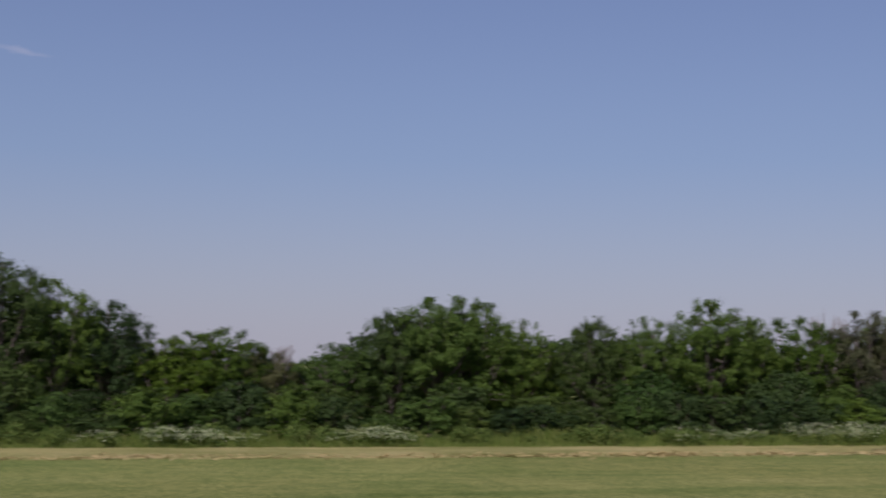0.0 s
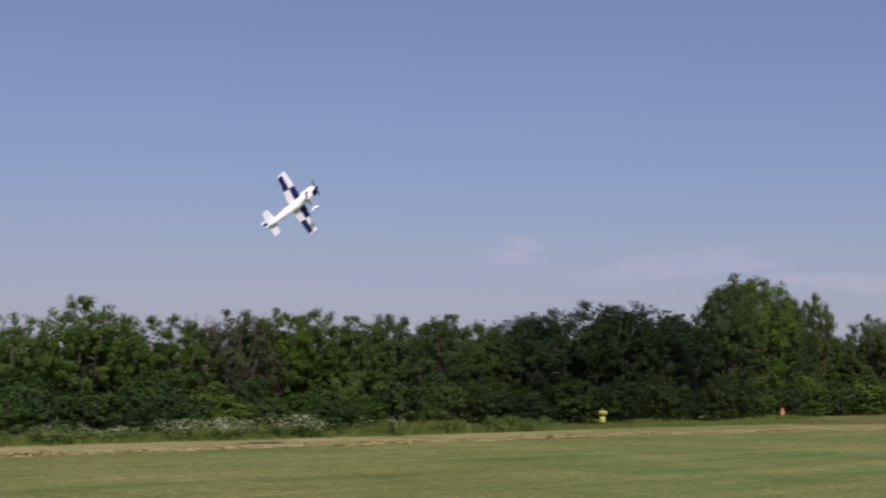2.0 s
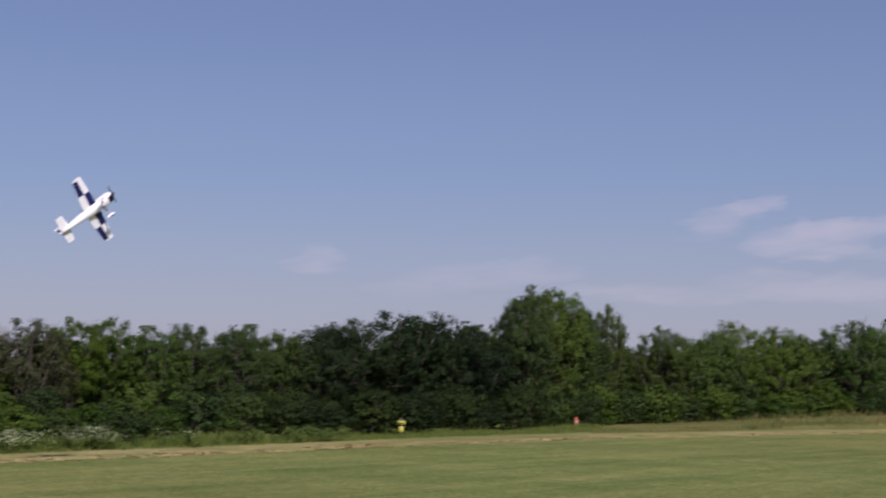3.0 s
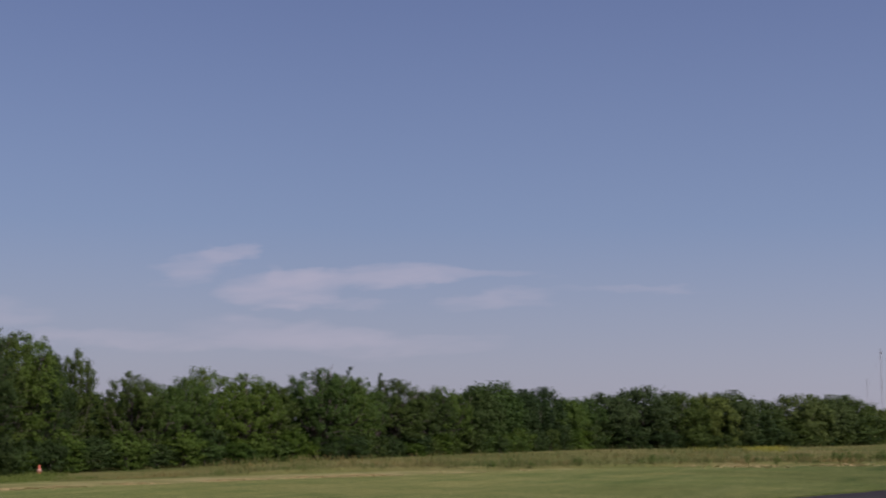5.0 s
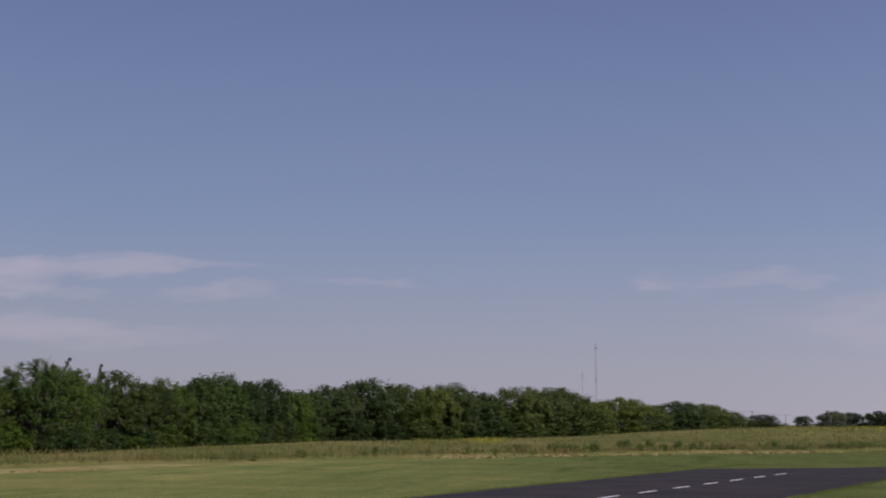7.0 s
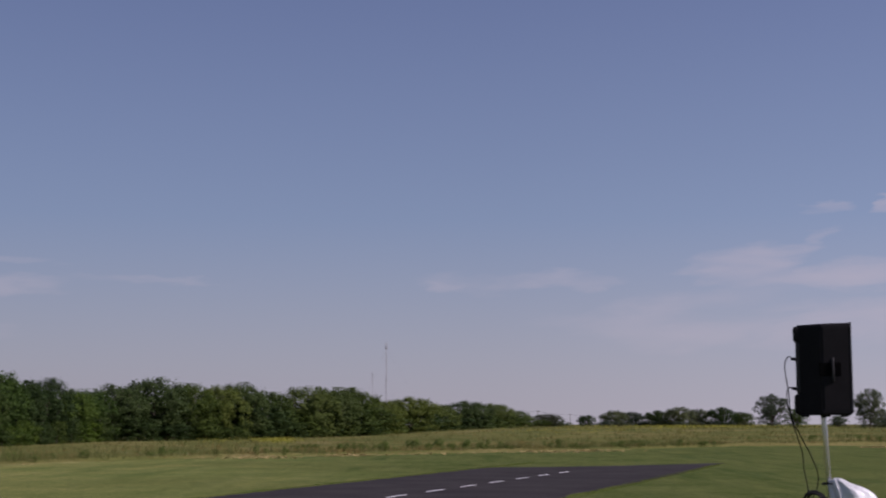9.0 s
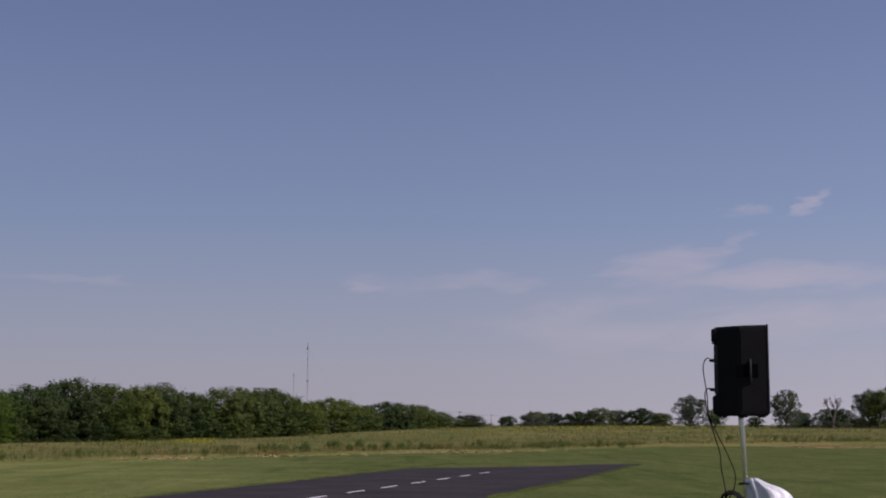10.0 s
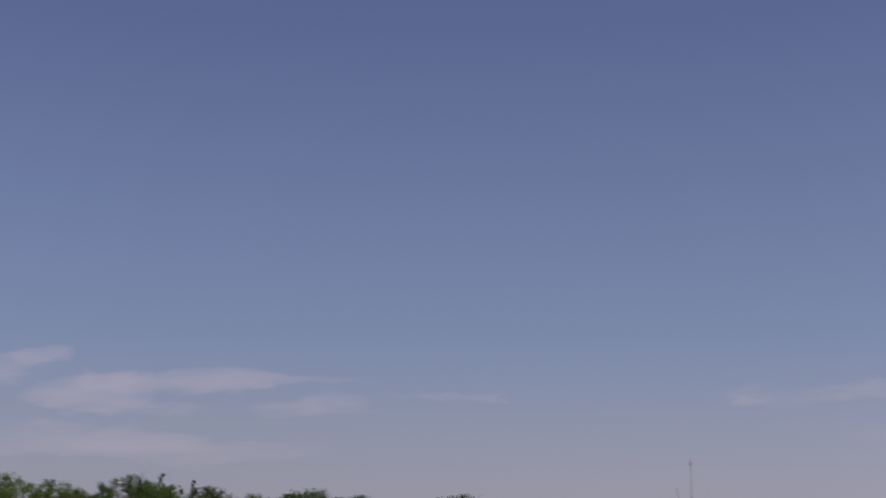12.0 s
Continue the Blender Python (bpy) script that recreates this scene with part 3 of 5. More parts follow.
def leaf_cloud(centres, facing, size, rng):
    """Small leaf sprays that face roughly along the given directions."""
    n = len(centres)
    nrm = facing / np.linalg.norm(facing, axis=1)[:, None]
    ref = rng.normal(0, 1, (n, 3))
    u = np.cross(nrm, ref)
    u /= np.linalg.norm(u, axis=1)[:, None]
    w = np.cross(nrm, u)
    s = (size * rng.uniform(0.6, 1.4, n))[:, None]
    v = np.stack([centres - u * s * 0.6 - w * s * 0.3, centres + u * s * 0.6 - w * s * 0.3, centres + w * s * 0.6], axis=1)
    return v.reshape(-1, 3), [(3 * i, 3 * i + 1, 3 * i + 2) for i in range(n)]


def grow_limbs(rng, low, wide, limbs, boughs, skirt):
    """Limbs and boughs of a tree of height 1 and half width wide: each a list of points."""
    main, side = [], []
    a0 = rng.uniform(0, 6.283)

    def inside(p):
        h = min(max((p[2] - 0.40) / 0.60, 0.0), 1.0)
        most = wide * (1 - 0.75 * h ** 3.0)
        d = math.hypot(p[0], p[1])
        if d > most:
            p[:2] *= most / d
        p[2] = min(max(p[2], low), 0.985)
        return p

    for i in range(limbs):
        a = a0 + i * 2.4 + rng.uniform(-0.3, 0.3)
        out = 0.06 if i == 0 else math.sqrt(rng.uniform(0.03, 0.72))
        top = 0.96 if i == 0 else 0.97 - 0.36 * out ** 2.4 - rng.uniform(0.0, 0.09)
        tip = np.array([math.cos(a) * out * wide, math.sin(a) * out * wide, top])
        foot = np.array([0.0, 0.0, rng.uniform(0.10, 0.32)])
        bend = (foot + tip) / 2 + np.array([math.cos(a), math.sin(a), 0]) * 0.05 * out - np.array([0, 0, 0.03])
        main.append([foot, bend, tip])
        for j in range(boughs):
            s = 0.34 + 0.66 * (j + rng.uniform(0.2, 0.9)) / boughs
            p = (1 - s) ** 2 * foot + 2 * s * (1 - s) * bend + s * s * tip
            b = a + rng.normal(0, 1.25)
            d = np.array([math.cos(b), math.sin(b), rng.uniform(-0.05, 0.9)])
            q = inside(p + d / np.linalg.norm(d) * wide * rng.uniform(0.28, 0.52) * (1.15 - 0.45 * s))
            side.append([p, (p + q) / 2 + np.array([0, 0, 0.012]), q])
    for i in range(skirt):
        a = a0 + i * 2.4 + rng.uniform(-0.3, 0.3)
        z = low + (0.58 - low) * (i + 0.5) / skirt
        p = np.array([0, 0, max(0.06, z * 0.8)])
        r = wide * rng.uniform(0.62, 0.98)
        q = np.array([math.cos(a) * r, math.sin(a) * r, z + rng.uniform(-0.03, 0.05)])
        side.append([p, (p + q) / 2 + np.array([0, 0, 0.03]), q])
    return main, side


def make_tree(name, seed, leaves, leaf_size, low, wide, mat, label, category="tree", limbs=7, boughs=6, skirt=10, tufts=5, tuft=0.030, shell=120, deep=0.75, trunk=True, twigs=True):
    """A tree of height 1 (scaled when it is placed): trunk, limbs and boughs that carry tufts of leaves."""
    rng = np.random.default_rng(seed)
    root = thing(name, label, category, "shrubs of the hedgerow" if category == "shrub" else "trees of the hedgerow")
    main, side = grow_limbs(rng, low, wide, limbs, boughs, skirt)
    spots, sizes = [], []
    for p, m, q in side:
        for j in range(tufts):
            s = 0.30 + 0.72 * (j + rng.uniform(0, 1)) / tufts
            spots.append((1 - s) ** 2 * p + 2 * s * (1 - s) * m + s * s * q + rng.normal(0, 0.016, 3))
            sizes.append(tuft * rng.uniform(0.65, 1.35))
    for p, m, q in main:
        for j in range(4):
            s = 0.72 + 0.1 * j
            spots.append((1 - s) ** 2 * p + 2 * s * (1 - s) * m + s * s * q + rng.normal(0, 0.024, 3))
            sizes.append(tuft * rng.uniform(0.5, 0.9))
    for j in range(shell):
        a, out = rng.uniform(0, 6.283), math.sqrt(rng.uniform(0, 0.9))
        lid = 0.955 - 0.42 * out ** 2.6
        z = lid - rng.uniform(0, 0.10) if rng.uniform() < 0.5 else rng.uniform(low + 0.03, lid)
        lumpy = 1 + 0.16 * noise.noise((math.cos(a) * 2.0, math.sin(a) * 2.0, seed + z * 3))
        spots.append(np.array([math.cos(a) * out * wide * lumpy, math.sin(a) * out * wide * lumpy, z + 0.05 * noise.noise((math.cos(a) * out * 5, math.sin(a) * out * 5, seed * 1.7))]))
        sizes.append(tuft * rng.uniform(0.6, 1.2))
    spots, sizes = np.array(spots), np.array(sizes)
    which = rng.choice(len(spots), leaves, p=sizes ** 2 / (sizes ** 2).sum())
    d = rng.normal(0, 1, (leaves, 3))
    d *= np.minimum(1.0, 2.0 / np.linalg.norm(d, axis=1))[:, None] * np.where(rng.uniform(0, 1, leaves) < 0.12, 1.7, 1.0)[:, None]
    pts = spots[which] + d * sizes[which][:, None] * np.array([1.0, 1.0, deep])
    pts[:, 2] = np.minimum(pts[:, 2], 1.0)
    keep = pts[:, 2] > 0.015
    pts, d = pts[keep], d[keep]
    crown = pts - np.array([0, 0, 0.45])
    facing = 0.55 * d + (0.8 if twigs else 1.1) * crown / np.linalg.norm(crown, axis=1)[:, None] + np.array([0, 0, 0.45]) + rng.normal(0, 0.42, d.shape)
    v, f = leaf_cloud(pts, facing, leaf_size, rng)
    part_arrays("crown", v.tolist(), f, mat, root)
    if trunk:
        bm = bmesh.new()
        bm_tube(bm, [(0, 0, -0.01), (0.004, 0.0, 0.1), (0.0, 0.006, 0.3), tuple(main[0][1]), tuple(main[0][2])], [0.030, 0.025, 0.019, 0.012, 0.003], 7)
        for p, m, q in main[1:]:
            bm_tube(bm, [tuple(p), tuple(m), tuple(q)], [0.011, 0.008, 0.002], 5)
        for p, m, q in side if twigs else ():
            bm_tube(bm, [tuple(p), tuple(m), tuple(q)], [0.006, 0.004, 0.0015], 4, False)
        smooth(part("trunk", bm, M_BARK, root))
    return root


def bare_twigs(name, seed, label):
    """A half-dead tree: bare forked branches."""
    rng = random.Random(seed)
    root = thing(name, label, "tree", "trees of the hedgerow")
    bm = bmesh.new()

    def grow(p, d, length, r, depth):
        q = p + d * length
        m = p.lerp(q, 0.5) + Vector((rng.uniform(-1, 1), rng.uniform(-1, 1), rng.uniform(-1, 1))) * length * 0.08
        bm_tube(bm, [p, m, q], [r, r * 0.8, r * 0.6], 4 if depth > 1 else 6, cap=False)
        if depth < 5:
            for _ in range(3 if depth < 4 else 2):
                nd = (d + Vector((rng.uniform(-1, 1), rng.uniform(-1, 1), rng.uniform(-0.3, 0.8))) * 0.75).normalized()
                grow(q.lerp(p, rng.uniform(0, 0.35)), nd, length * rng.uniform(0.6, 0.8), r * 0.6, depth + 1)

    grow(Vector((0, 0, -0.01)), Vector((0, 0, 1)), 0.30, 0.03, 0)
    tall = max(v.co.z for v in bm.verts)
    bmesh.ops.scale(bm, vec=(1, 1, 1 / tall), verts=bm.verts)
    part("branch_work", bm, M_TWIG, root)
    return root


def put(src, x, y, h, w, turn, label="", z=0.0):
    """Copies a tree of height 1 to its place with its height and spread."""
    m = Matrix.Translation((x, y, z)) @ Matrix.Rotation(turn, 4, "Z") @ Matrix.Diagonal((w, w, h, 1))
    ob = copy_thing(src, m)
    if label:
        ob["label"] = label
    return ob


def remove_thing(ob):
    for o in (*ob.children_recursive, ob):
        bpy.data.objects.remove(o)


def build_trees():
    rng = random.Random(31)
    tags = {"green": "green broadleaf hedgerow tree in full summer leaf", "dark": "dark green dense hedgerow tree in full leaf",
            "fresh": "bright green young hedgerow tree in full leaf", "grey": "thin grey-green hedgerow tree with sparse leaves", "deep": "very dark dense evergreen tree in the hedgerow", "pale": "distant tree in summer leaf, haze painted into its grey-green", "olive": "distant olive-green broadleaf tree in the hedgerow"}
    near, far, back, shrub, airy = {}, {}, {}, {}, {}
    for i, k in enumerate(("green", "dark", "fresh", "grey", "deep", "pale", "olive")):
        full = 1.0 if k != "grey" else 0.82
        near[k] = [make_tree("hedgerow_tree", 100 + 10 * i + j, int(24500 * full), 0.0146, 0.08, 0.50, M_LEAF[k], tags[k], limbs=12, boughs=5, skirt=24, tufts=6, tuft=0.021, shell=240) for j in range(3)]
        airy[k] = [make_tree("hedgerow_tree", 400 + 10 * i + j, int(20500 * full), 0.0144, 0.20, 0.50, M_LEAF[k], tags[k], limbs=10, boughs=5, skirt=10, tufts=6, tuft=0.020, shell=150) for j in range(3)]
        far[k] = [make_tree("hedgerow_tree", 200 + 10 * i + j, int(12500 * full), 0.0245, 0.03, 0.50, M_LEAF[k], tags[k], limbs=10, boughs=4, skirt=26, tufts=4, tuft=0.026, shell=260, deep=1.25, twigs=False) for j in range(3)]
        back[k] = [make_tree("hedgerow_tree", 250 + 10 * i + j, 2600, 0.046, 0.04, 0.50, M_LEAF[k], tags[k], limbs=7, boughs=5, skirt=14, tufts=4, tuft=0.035, shell=70, twigs=False) for j in range(2)]
        shrub[k] = [make_tree("shrub", 300 + 10 * i + j, 3000, 0.042, 0.06, 0.52, M_LEAF[k], "dense leafy shrub at the foot of the hedgerow", "shrub", limbs=8, boughs=4, skirt=16, tufts=4, tuft=0.045, shell=40, twigs=False) for j in range(3)]
    sprig = [make_tree("hedgerow_tree", 600 + j, 4600, 0.0165, 0.40, 0.42, M_LEAF["dark"], "slender sparse hedgerow tree standing above the crowns", limbs=6, boughs=4, skirt=0, tufts=5, tuft=0.017, shell=0) for j in range(3)]
    thicket = [make_tree("hedgerow_tree", 700 + j, 1500, 0.060, 0.04, 0.50, M_LEAF["dark"], "dark green dense thicket tree behind the hedgerow", limbs=6, boughs=4, skirt=12, tufts=3, tuft=0.040, shell=60, twigs=False) for j in range(2)]
    row = []
    dead = [bare_twigs("dead_tree", 7 + j, "bare grey half-dead tree in the hedgerow") for j in range(2)]

    def tree(kind, y, h, w, x=-77.0, table=near, label=""):
        h *= 1.03
        # w: full spread in metres
        row.append((y, h))
        z = max(0.0, rise(x, y) - 0.9) if x > -60 else 0.0
        put(rng.choice(table[kind]), x + rng.uniform(-1.5, 1.5), y, h - z, w * 1.28, rng.uniform(0, 6.28), label, z)

    # along the field: kind, place along the row, height, spread
    for k, y, h, w in (("green", -6.5, 8.2, 6.5), ("dark", -2.0, 8.7, 5.5), ("green", 1.0, 7.5, 4.0), ("dark", 3.6, 6.6, 4.4), ("fresh", 9.2, 5.4, 5.2),
                       ("fresh", 6.8, 4.9, 4.0), ("grey", 12.2, 4.3, 3.0), ("green", 15.6, 4.6, 4.6), ("dark", 18.8, 6.5, 4.0), ("green", 20.8, 7.1, 5.0), ("green", 22.4, 7.2, 4.6),
                       ("green", 23.6, 6.9, 4.6), ("green", 26.6, 6.1, 4.0), ("dark", 30.2, 6.3, 3.6), ("green", 33.4, 6.3, 4.2)):
        tree(k, y, h, w, table=airy if y < 35 and k != "dark" else near)
    for k, y, h, w in (("green", 37.4, 7.4, 5.2), ("green", 40.2, 6.5, 3.6), ("fresh", 43.6, 6.6, 5.0), ("grey", 47.2, 6.9, 4.6), ("grey", 48.6, 6.4, 3.6), ("fresh", 50.8, 7.1, 4.6),
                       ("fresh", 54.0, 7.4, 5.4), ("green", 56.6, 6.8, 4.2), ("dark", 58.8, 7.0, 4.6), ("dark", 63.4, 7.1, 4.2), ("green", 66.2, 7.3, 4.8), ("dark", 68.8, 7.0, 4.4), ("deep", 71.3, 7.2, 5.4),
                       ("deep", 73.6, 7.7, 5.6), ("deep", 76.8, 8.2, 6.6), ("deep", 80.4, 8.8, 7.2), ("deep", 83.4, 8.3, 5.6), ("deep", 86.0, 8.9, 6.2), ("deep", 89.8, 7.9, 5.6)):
        tree(k, y, h, w, table=airy if y < 68 and k not in ("dark", "deep") else near)
    for k, y, h, w in (("dark", 95.2, 10.6, 5.0), ("dark", 98.2, 11.7, 6.4), ("green", 101.0, 11.7, 6.2), ("dark", 103.6, 10.4, 3.8), ("dark", 109.5, 10.6, 4.0), ("dark", 106.4, 8.4, 4.4), ("dark", 115.6, 8.8, 5.4),
                       ("green", 120.8, 8.2, 5.0), ("green", 126.0, 8.7, 5.4), ("green", 131.2, 9.9, 7.0), ("green", 138.9, 9.6, 6.4), ("dark", 146.0, 8.8, 6.4)):
        tree(k, y, h, w)
    # farther along the row
    for k, y, h, w in (("green", 155.0, 10.7, 8.0), ("green", 163.0, 10.6, 7.0), ("green", 171.0, 10.0, 7.0), ("dark", 181.5, 10.4, 8.5), ("dark", 190.5, 9.2, 7.0),
                       ("green", 199.5, 10.0, 8.0), ("dark", 210.0, 10.2, 8.0), ("green", 219.5, 11.4, 9.5), ("dark", 233.0, 10.4, 9.0), ("dark", 246.0, 11.2, 9.5),
                       ("green", 260.0, 9.8, 9.0), ("green", 272.0, 10.0, 10.0)):
        tree(k, y, h, w, table=near if y < 205 else far)
    # the row's far end bends towards the runway's line: kind, bearing, distance, height, spread
    for k, az, d, h, w in (("olive", -14.6, 290, 11.2, 10), ("olive", -13.4, 300, 12.8, 12), ("dark", -12.0, 310, 11.9, 11), ("olive", -11.0, 320, 11.8, 10), ("olive", -10.0, 325, 12.5, 11),
                           ("dark", -8.9, 345, 10.9, 11), ("olive", -7.7, 365, 12.7, 13), ("olive", -6.7, 380, 12.8, 13), ("dark", -5.8, 400, 13.2, 13), ("olive", -4.7, 425, 10.6, 12),
                           ("olive", -3.5, 480, 12.4, 15), ("olive", -2.2, 520, 10.6, 13), ("olive", -1.2, 560, 12.4, 16), ("olive", -0.2, 590, 11.8, 14), ("olive", 0.7, 640, 9.6, 14),
                           ("grey", 1.9, 700, 8.3, 13)):
        p = heading(az, 0, d)
        tree(k, p.y, h, w * 1.12, p.x, far)
        p = heading(az + 0.5, 0, d + 14)
        tree("dark", p.y, h * 0.62, w * 1.25, p.x, back)
    # the pale kinds carry distance haze painted into their leaves
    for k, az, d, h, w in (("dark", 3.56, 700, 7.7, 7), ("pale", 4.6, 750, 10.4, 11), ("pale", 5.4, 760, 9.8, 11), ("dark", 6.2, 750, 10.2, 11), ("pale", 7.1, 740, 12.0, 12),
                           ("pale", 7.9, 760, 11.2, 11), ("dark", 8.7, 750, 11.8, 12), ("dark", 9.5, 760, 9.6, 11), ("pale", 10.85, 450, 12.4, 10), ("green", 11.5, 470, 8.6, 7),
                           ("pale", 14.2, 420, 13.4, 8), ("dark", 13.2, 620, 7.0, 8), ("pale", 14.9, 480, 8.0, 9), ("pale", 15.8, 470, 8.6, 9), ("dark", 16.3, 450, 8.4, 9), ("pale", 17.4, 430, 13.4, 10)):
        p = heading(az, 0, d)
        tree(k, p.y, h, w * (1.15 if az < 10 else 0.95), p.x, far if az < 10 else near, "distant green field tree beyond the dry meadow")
    for k, az, d, h, w in (("olive", 18.3, 420, 13.6, 10), ("olive", 19.4, 450, 11.0, 11), ("olive", 20.8, 460, 10.5, 11), ("olive", 22.4, 470, 11.5, 12)):
        p = heading(az, 0, d)
        tree(k, p.y, h, w * 1.3, p.x, far)
    # a lower second row behind closes the hedge
    front = sorted(q for q in row if q[0] < 290)
    y = -14.0
    while y < 285:
        hh = np.interp(y, [q[0] for q in front], [q[1] for q in front]) * (rng.uniform(0.70, 0.87) if y < 66 else rng.uniform(0.66, 0.84))
        tree(rng.choice(("dark", "dark", "green")), y, hh, 4.6 + max(0, y) * 0.012, -82.5, back)
        y += (2.5 if y < 66 else 2.9) + max(0, y) * 0.012
    # a thicket farther back closes the view under the crowns
    y = -16.0
    while y < 285:
        hh = np.interp(y, [q[0] for q in front], [q[1] for q in front]) * rng.uniform(0.50, 0.62)
        put(rng.choice(thicket), -89.0 + rng.uniform(-1.5, 1.5), y, hh, 6.5 + max(0, y) * 0.016, rng.uniform(0, 6.28))
        y += 3.4 + max(0, y) * 0.018
    # shrubs at the foot
    y = -14.0
    while y < 280:
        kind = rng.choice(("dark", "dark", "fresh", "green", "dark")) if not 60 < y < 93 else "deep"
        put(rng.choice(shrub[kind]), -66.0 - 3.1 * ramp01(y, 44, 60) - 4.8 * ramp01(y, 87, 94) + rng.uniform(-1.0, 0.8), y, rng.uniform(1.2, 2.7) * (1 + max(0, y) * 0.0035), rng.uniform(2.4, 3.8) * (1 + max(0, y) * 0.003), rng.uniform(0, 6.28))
        if y < 110 and rng.random() < (0.95 if 38 < y < 86 else 0.5):
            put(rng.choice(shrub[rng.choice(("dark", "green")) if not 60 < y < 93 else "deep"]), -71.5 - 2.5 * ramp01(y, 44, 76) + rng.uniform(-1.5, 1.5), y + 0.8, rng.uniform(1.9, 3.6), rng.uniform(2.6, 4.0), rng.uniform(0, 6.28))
        y += rng.uniform(1.4, 2.4) * (1 + max(0, y) * 0.006)
    for az, d in ((-13.9, 285), (-12.6, 296), (-11.4, 306), (-10.4, 316), (-9.3, 328), (-8.2, 345), (-7.2, 362), (-6.2, 380), (-5.2, 400), (-4.2, 440), (-2.9, 480), (-1.7, 530), (-0.6, 565), (0.3, 600),
                  (4.3, 735), (4.8, 745), (5.2, 750), (5.7, 755), (6.1, 745), (6.6, 740), (7.1, 735), (7.6, 745), (8.1, 750), (8.6, 745), (9.1, 750), (9.6, 755), (15.0, 475), (16.0, 446), (16.6, 450), (17.2, 452)):
        p = heading(az, 0, d)
        # past 3 degrees the shrubs take the same haze-lifted leaf colour
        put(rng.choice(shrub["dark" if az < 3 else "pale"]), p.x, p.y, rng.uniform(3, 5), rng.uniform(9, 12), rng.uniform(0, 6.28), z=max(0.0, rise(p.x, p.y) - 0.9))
    # dead wood standing out of the crowns
    for y, h, w, x in ((12.6, 4.9, 3.5, -79), (47.0, 7.5, 5.0, -79.5), (67.0, 7.2, 4.5, -80), (164.0, 12.0, 7.0, -81), (175.5, 11.2, 7.0, -81), (199.0, 10.6, 8.0, -81)):
        put(rng.choice(dead), x, y, h, w, rng.uniform(0, 6.28))
    for y, h, w in ((160.5, 10.9, 5.0), (165.6, 11.6, 5.5), (175.6, 11.2, 5.0)):
        put(rng.choice(sprig), -77.5, y, h, w, rng.uniform(0, 6.28))
    p = heading(16.05, 0, 442)
    put(dead[0], p.x, p.y, 11.2, 11, 0.4, z=max(0.0, rise(p.x, p.y) - 0.9))
    for table in (near, far, back, shrub, airy):
        for k in table:
            for src in table[k]:
                remove_thing(src)
    for src in dead + sprig + thicket:
        remove_thing(src)


build_trees()

# ---- plants at the foot of the hedge ----


def build_flowers():
    """White umbels on green stems, in drifts along the verge, and yellow flowers out in the meadow."""
    rng = random.Random(41)
    verts, faces, gv, gf = [], [], [], []

    def disc(p, r, vs, fs):
        k = len(vs)
        a0 = rng.uniform(0, 1)
        tx, ty = rng.uniform(-0.5, 0.5), rng.uniform(-0.5, 0.5)
        vs.append((p[0], p[1], p[2] + r * 0.3))
        for i in range(5):
            a = a0 + i * 1.2566
            x, y = math.cos(a) * r, math.sin(a) * r
            vs.append((p[0] + x, p[1] + y, p[2] + tx * x + ty * y))
        for i in range(5):
            fs.append((k, k + 1 + i, k + 1 + (i + 1) % 5))

    def leaf(p, h):
        a, L, w = rng.uniform(0, 6.283), rng.uniform(0.12, 0.28), rng.uniform(0.05, 0.1)
        ux, uy = math.cos(a), math.sin(a)
        k = len(gv)
        z = rng.uniform(0.1, 0.9) * h
        gv.extend([(p[0], p[1], z), (p[0] + ux * L * 0.5 - uy * w, p[1] + uy * L * 0.5 + ux * w, z + 0.08), (p[0] + ux * L, p[1] + uy * L, z + 0.02), (p[0] + ux * L * 0.5 + uy * w, p[1] + uy * L * 0.5 - ux * w, z + 0.05)])
        gf.append((k, k + 1, k + 2, k + 3))

    for y0, y1, count, top in ((4.3, 7.2, 72, 0.62), (7.4, 9.0, 9, 0.5), (12.2, 13.2, 8, 0.5), (13.2, 15.8, 52, 0.62), (1.3, 3.0, 10, 0.5), (28.0, 33.2, 26, 0.62), (34.8, 39.9, 68, 0.80), (40.9, 43.6, 42, 0.88), (47.0, 48.6, 8, 0.75)):
        for _ in range(count):
            y = rng.uniform(y0, y1)
            x = -62.0 + rng.gauss(0, 0.7)
            h = top * rng.uniform(0.8, 1.45)
            for _ in range(7):
                leaf((x + rng.uniform(-0.2, 0.2), y + rng.uniform(-0.2, 0.2)), h)
            for _ in range(rng.randint(16, 30)):
                disc((x + rng.gauss(0, 0.17), y + rng.gauss(0, 0.17), h * (1 - 0.42 * rng.random() ** 1.7)), rng.uniform(0.018, 0.044), verts, faces)
    ob = part_arrays("white_wildflower", verts, faces, M_WHITEFLOWER, None)
    tagged(ob, "drifts of white wildflower umbels below the hedgerow", "wildflowers", kind="stuff")
    ob = part_arrays("wildflower_foliage", gv, gf, M_WEED, None)
    tagged(ob, "fresh green wildflower leaves below the hedgerow", "wildflowers", kind="stuff")
    verts, faces = [], []
    for az0, d0, count in ((-8.7, 258, 1300), (7.6, 380, 1500), (4.0, 330, 400), (-11.0, 255, 160)):
        for _ in range(count):
            p = heading(az0 + rng.gauss(0, 0.5 if az0 < 0 else 2.4), 0, d0 + rng.gauss(0, 16))
            disc((p.x, p.y, 0.9 + rise(p.x, p.y) + rng.uniform(-0.25, 0.3)), rng.uniform(0.06, 0.13) * (1.0 if az0 < 0 else 1.5), verts, faces)
    ob = part_arrays("yellow_wildflower", verts, faces, M_YELLOWFLOWER, None)
    tagged(ob, "patches of yellow wildflowers in the meadow", "wildflowers", kind="stuff")


build_flowers()


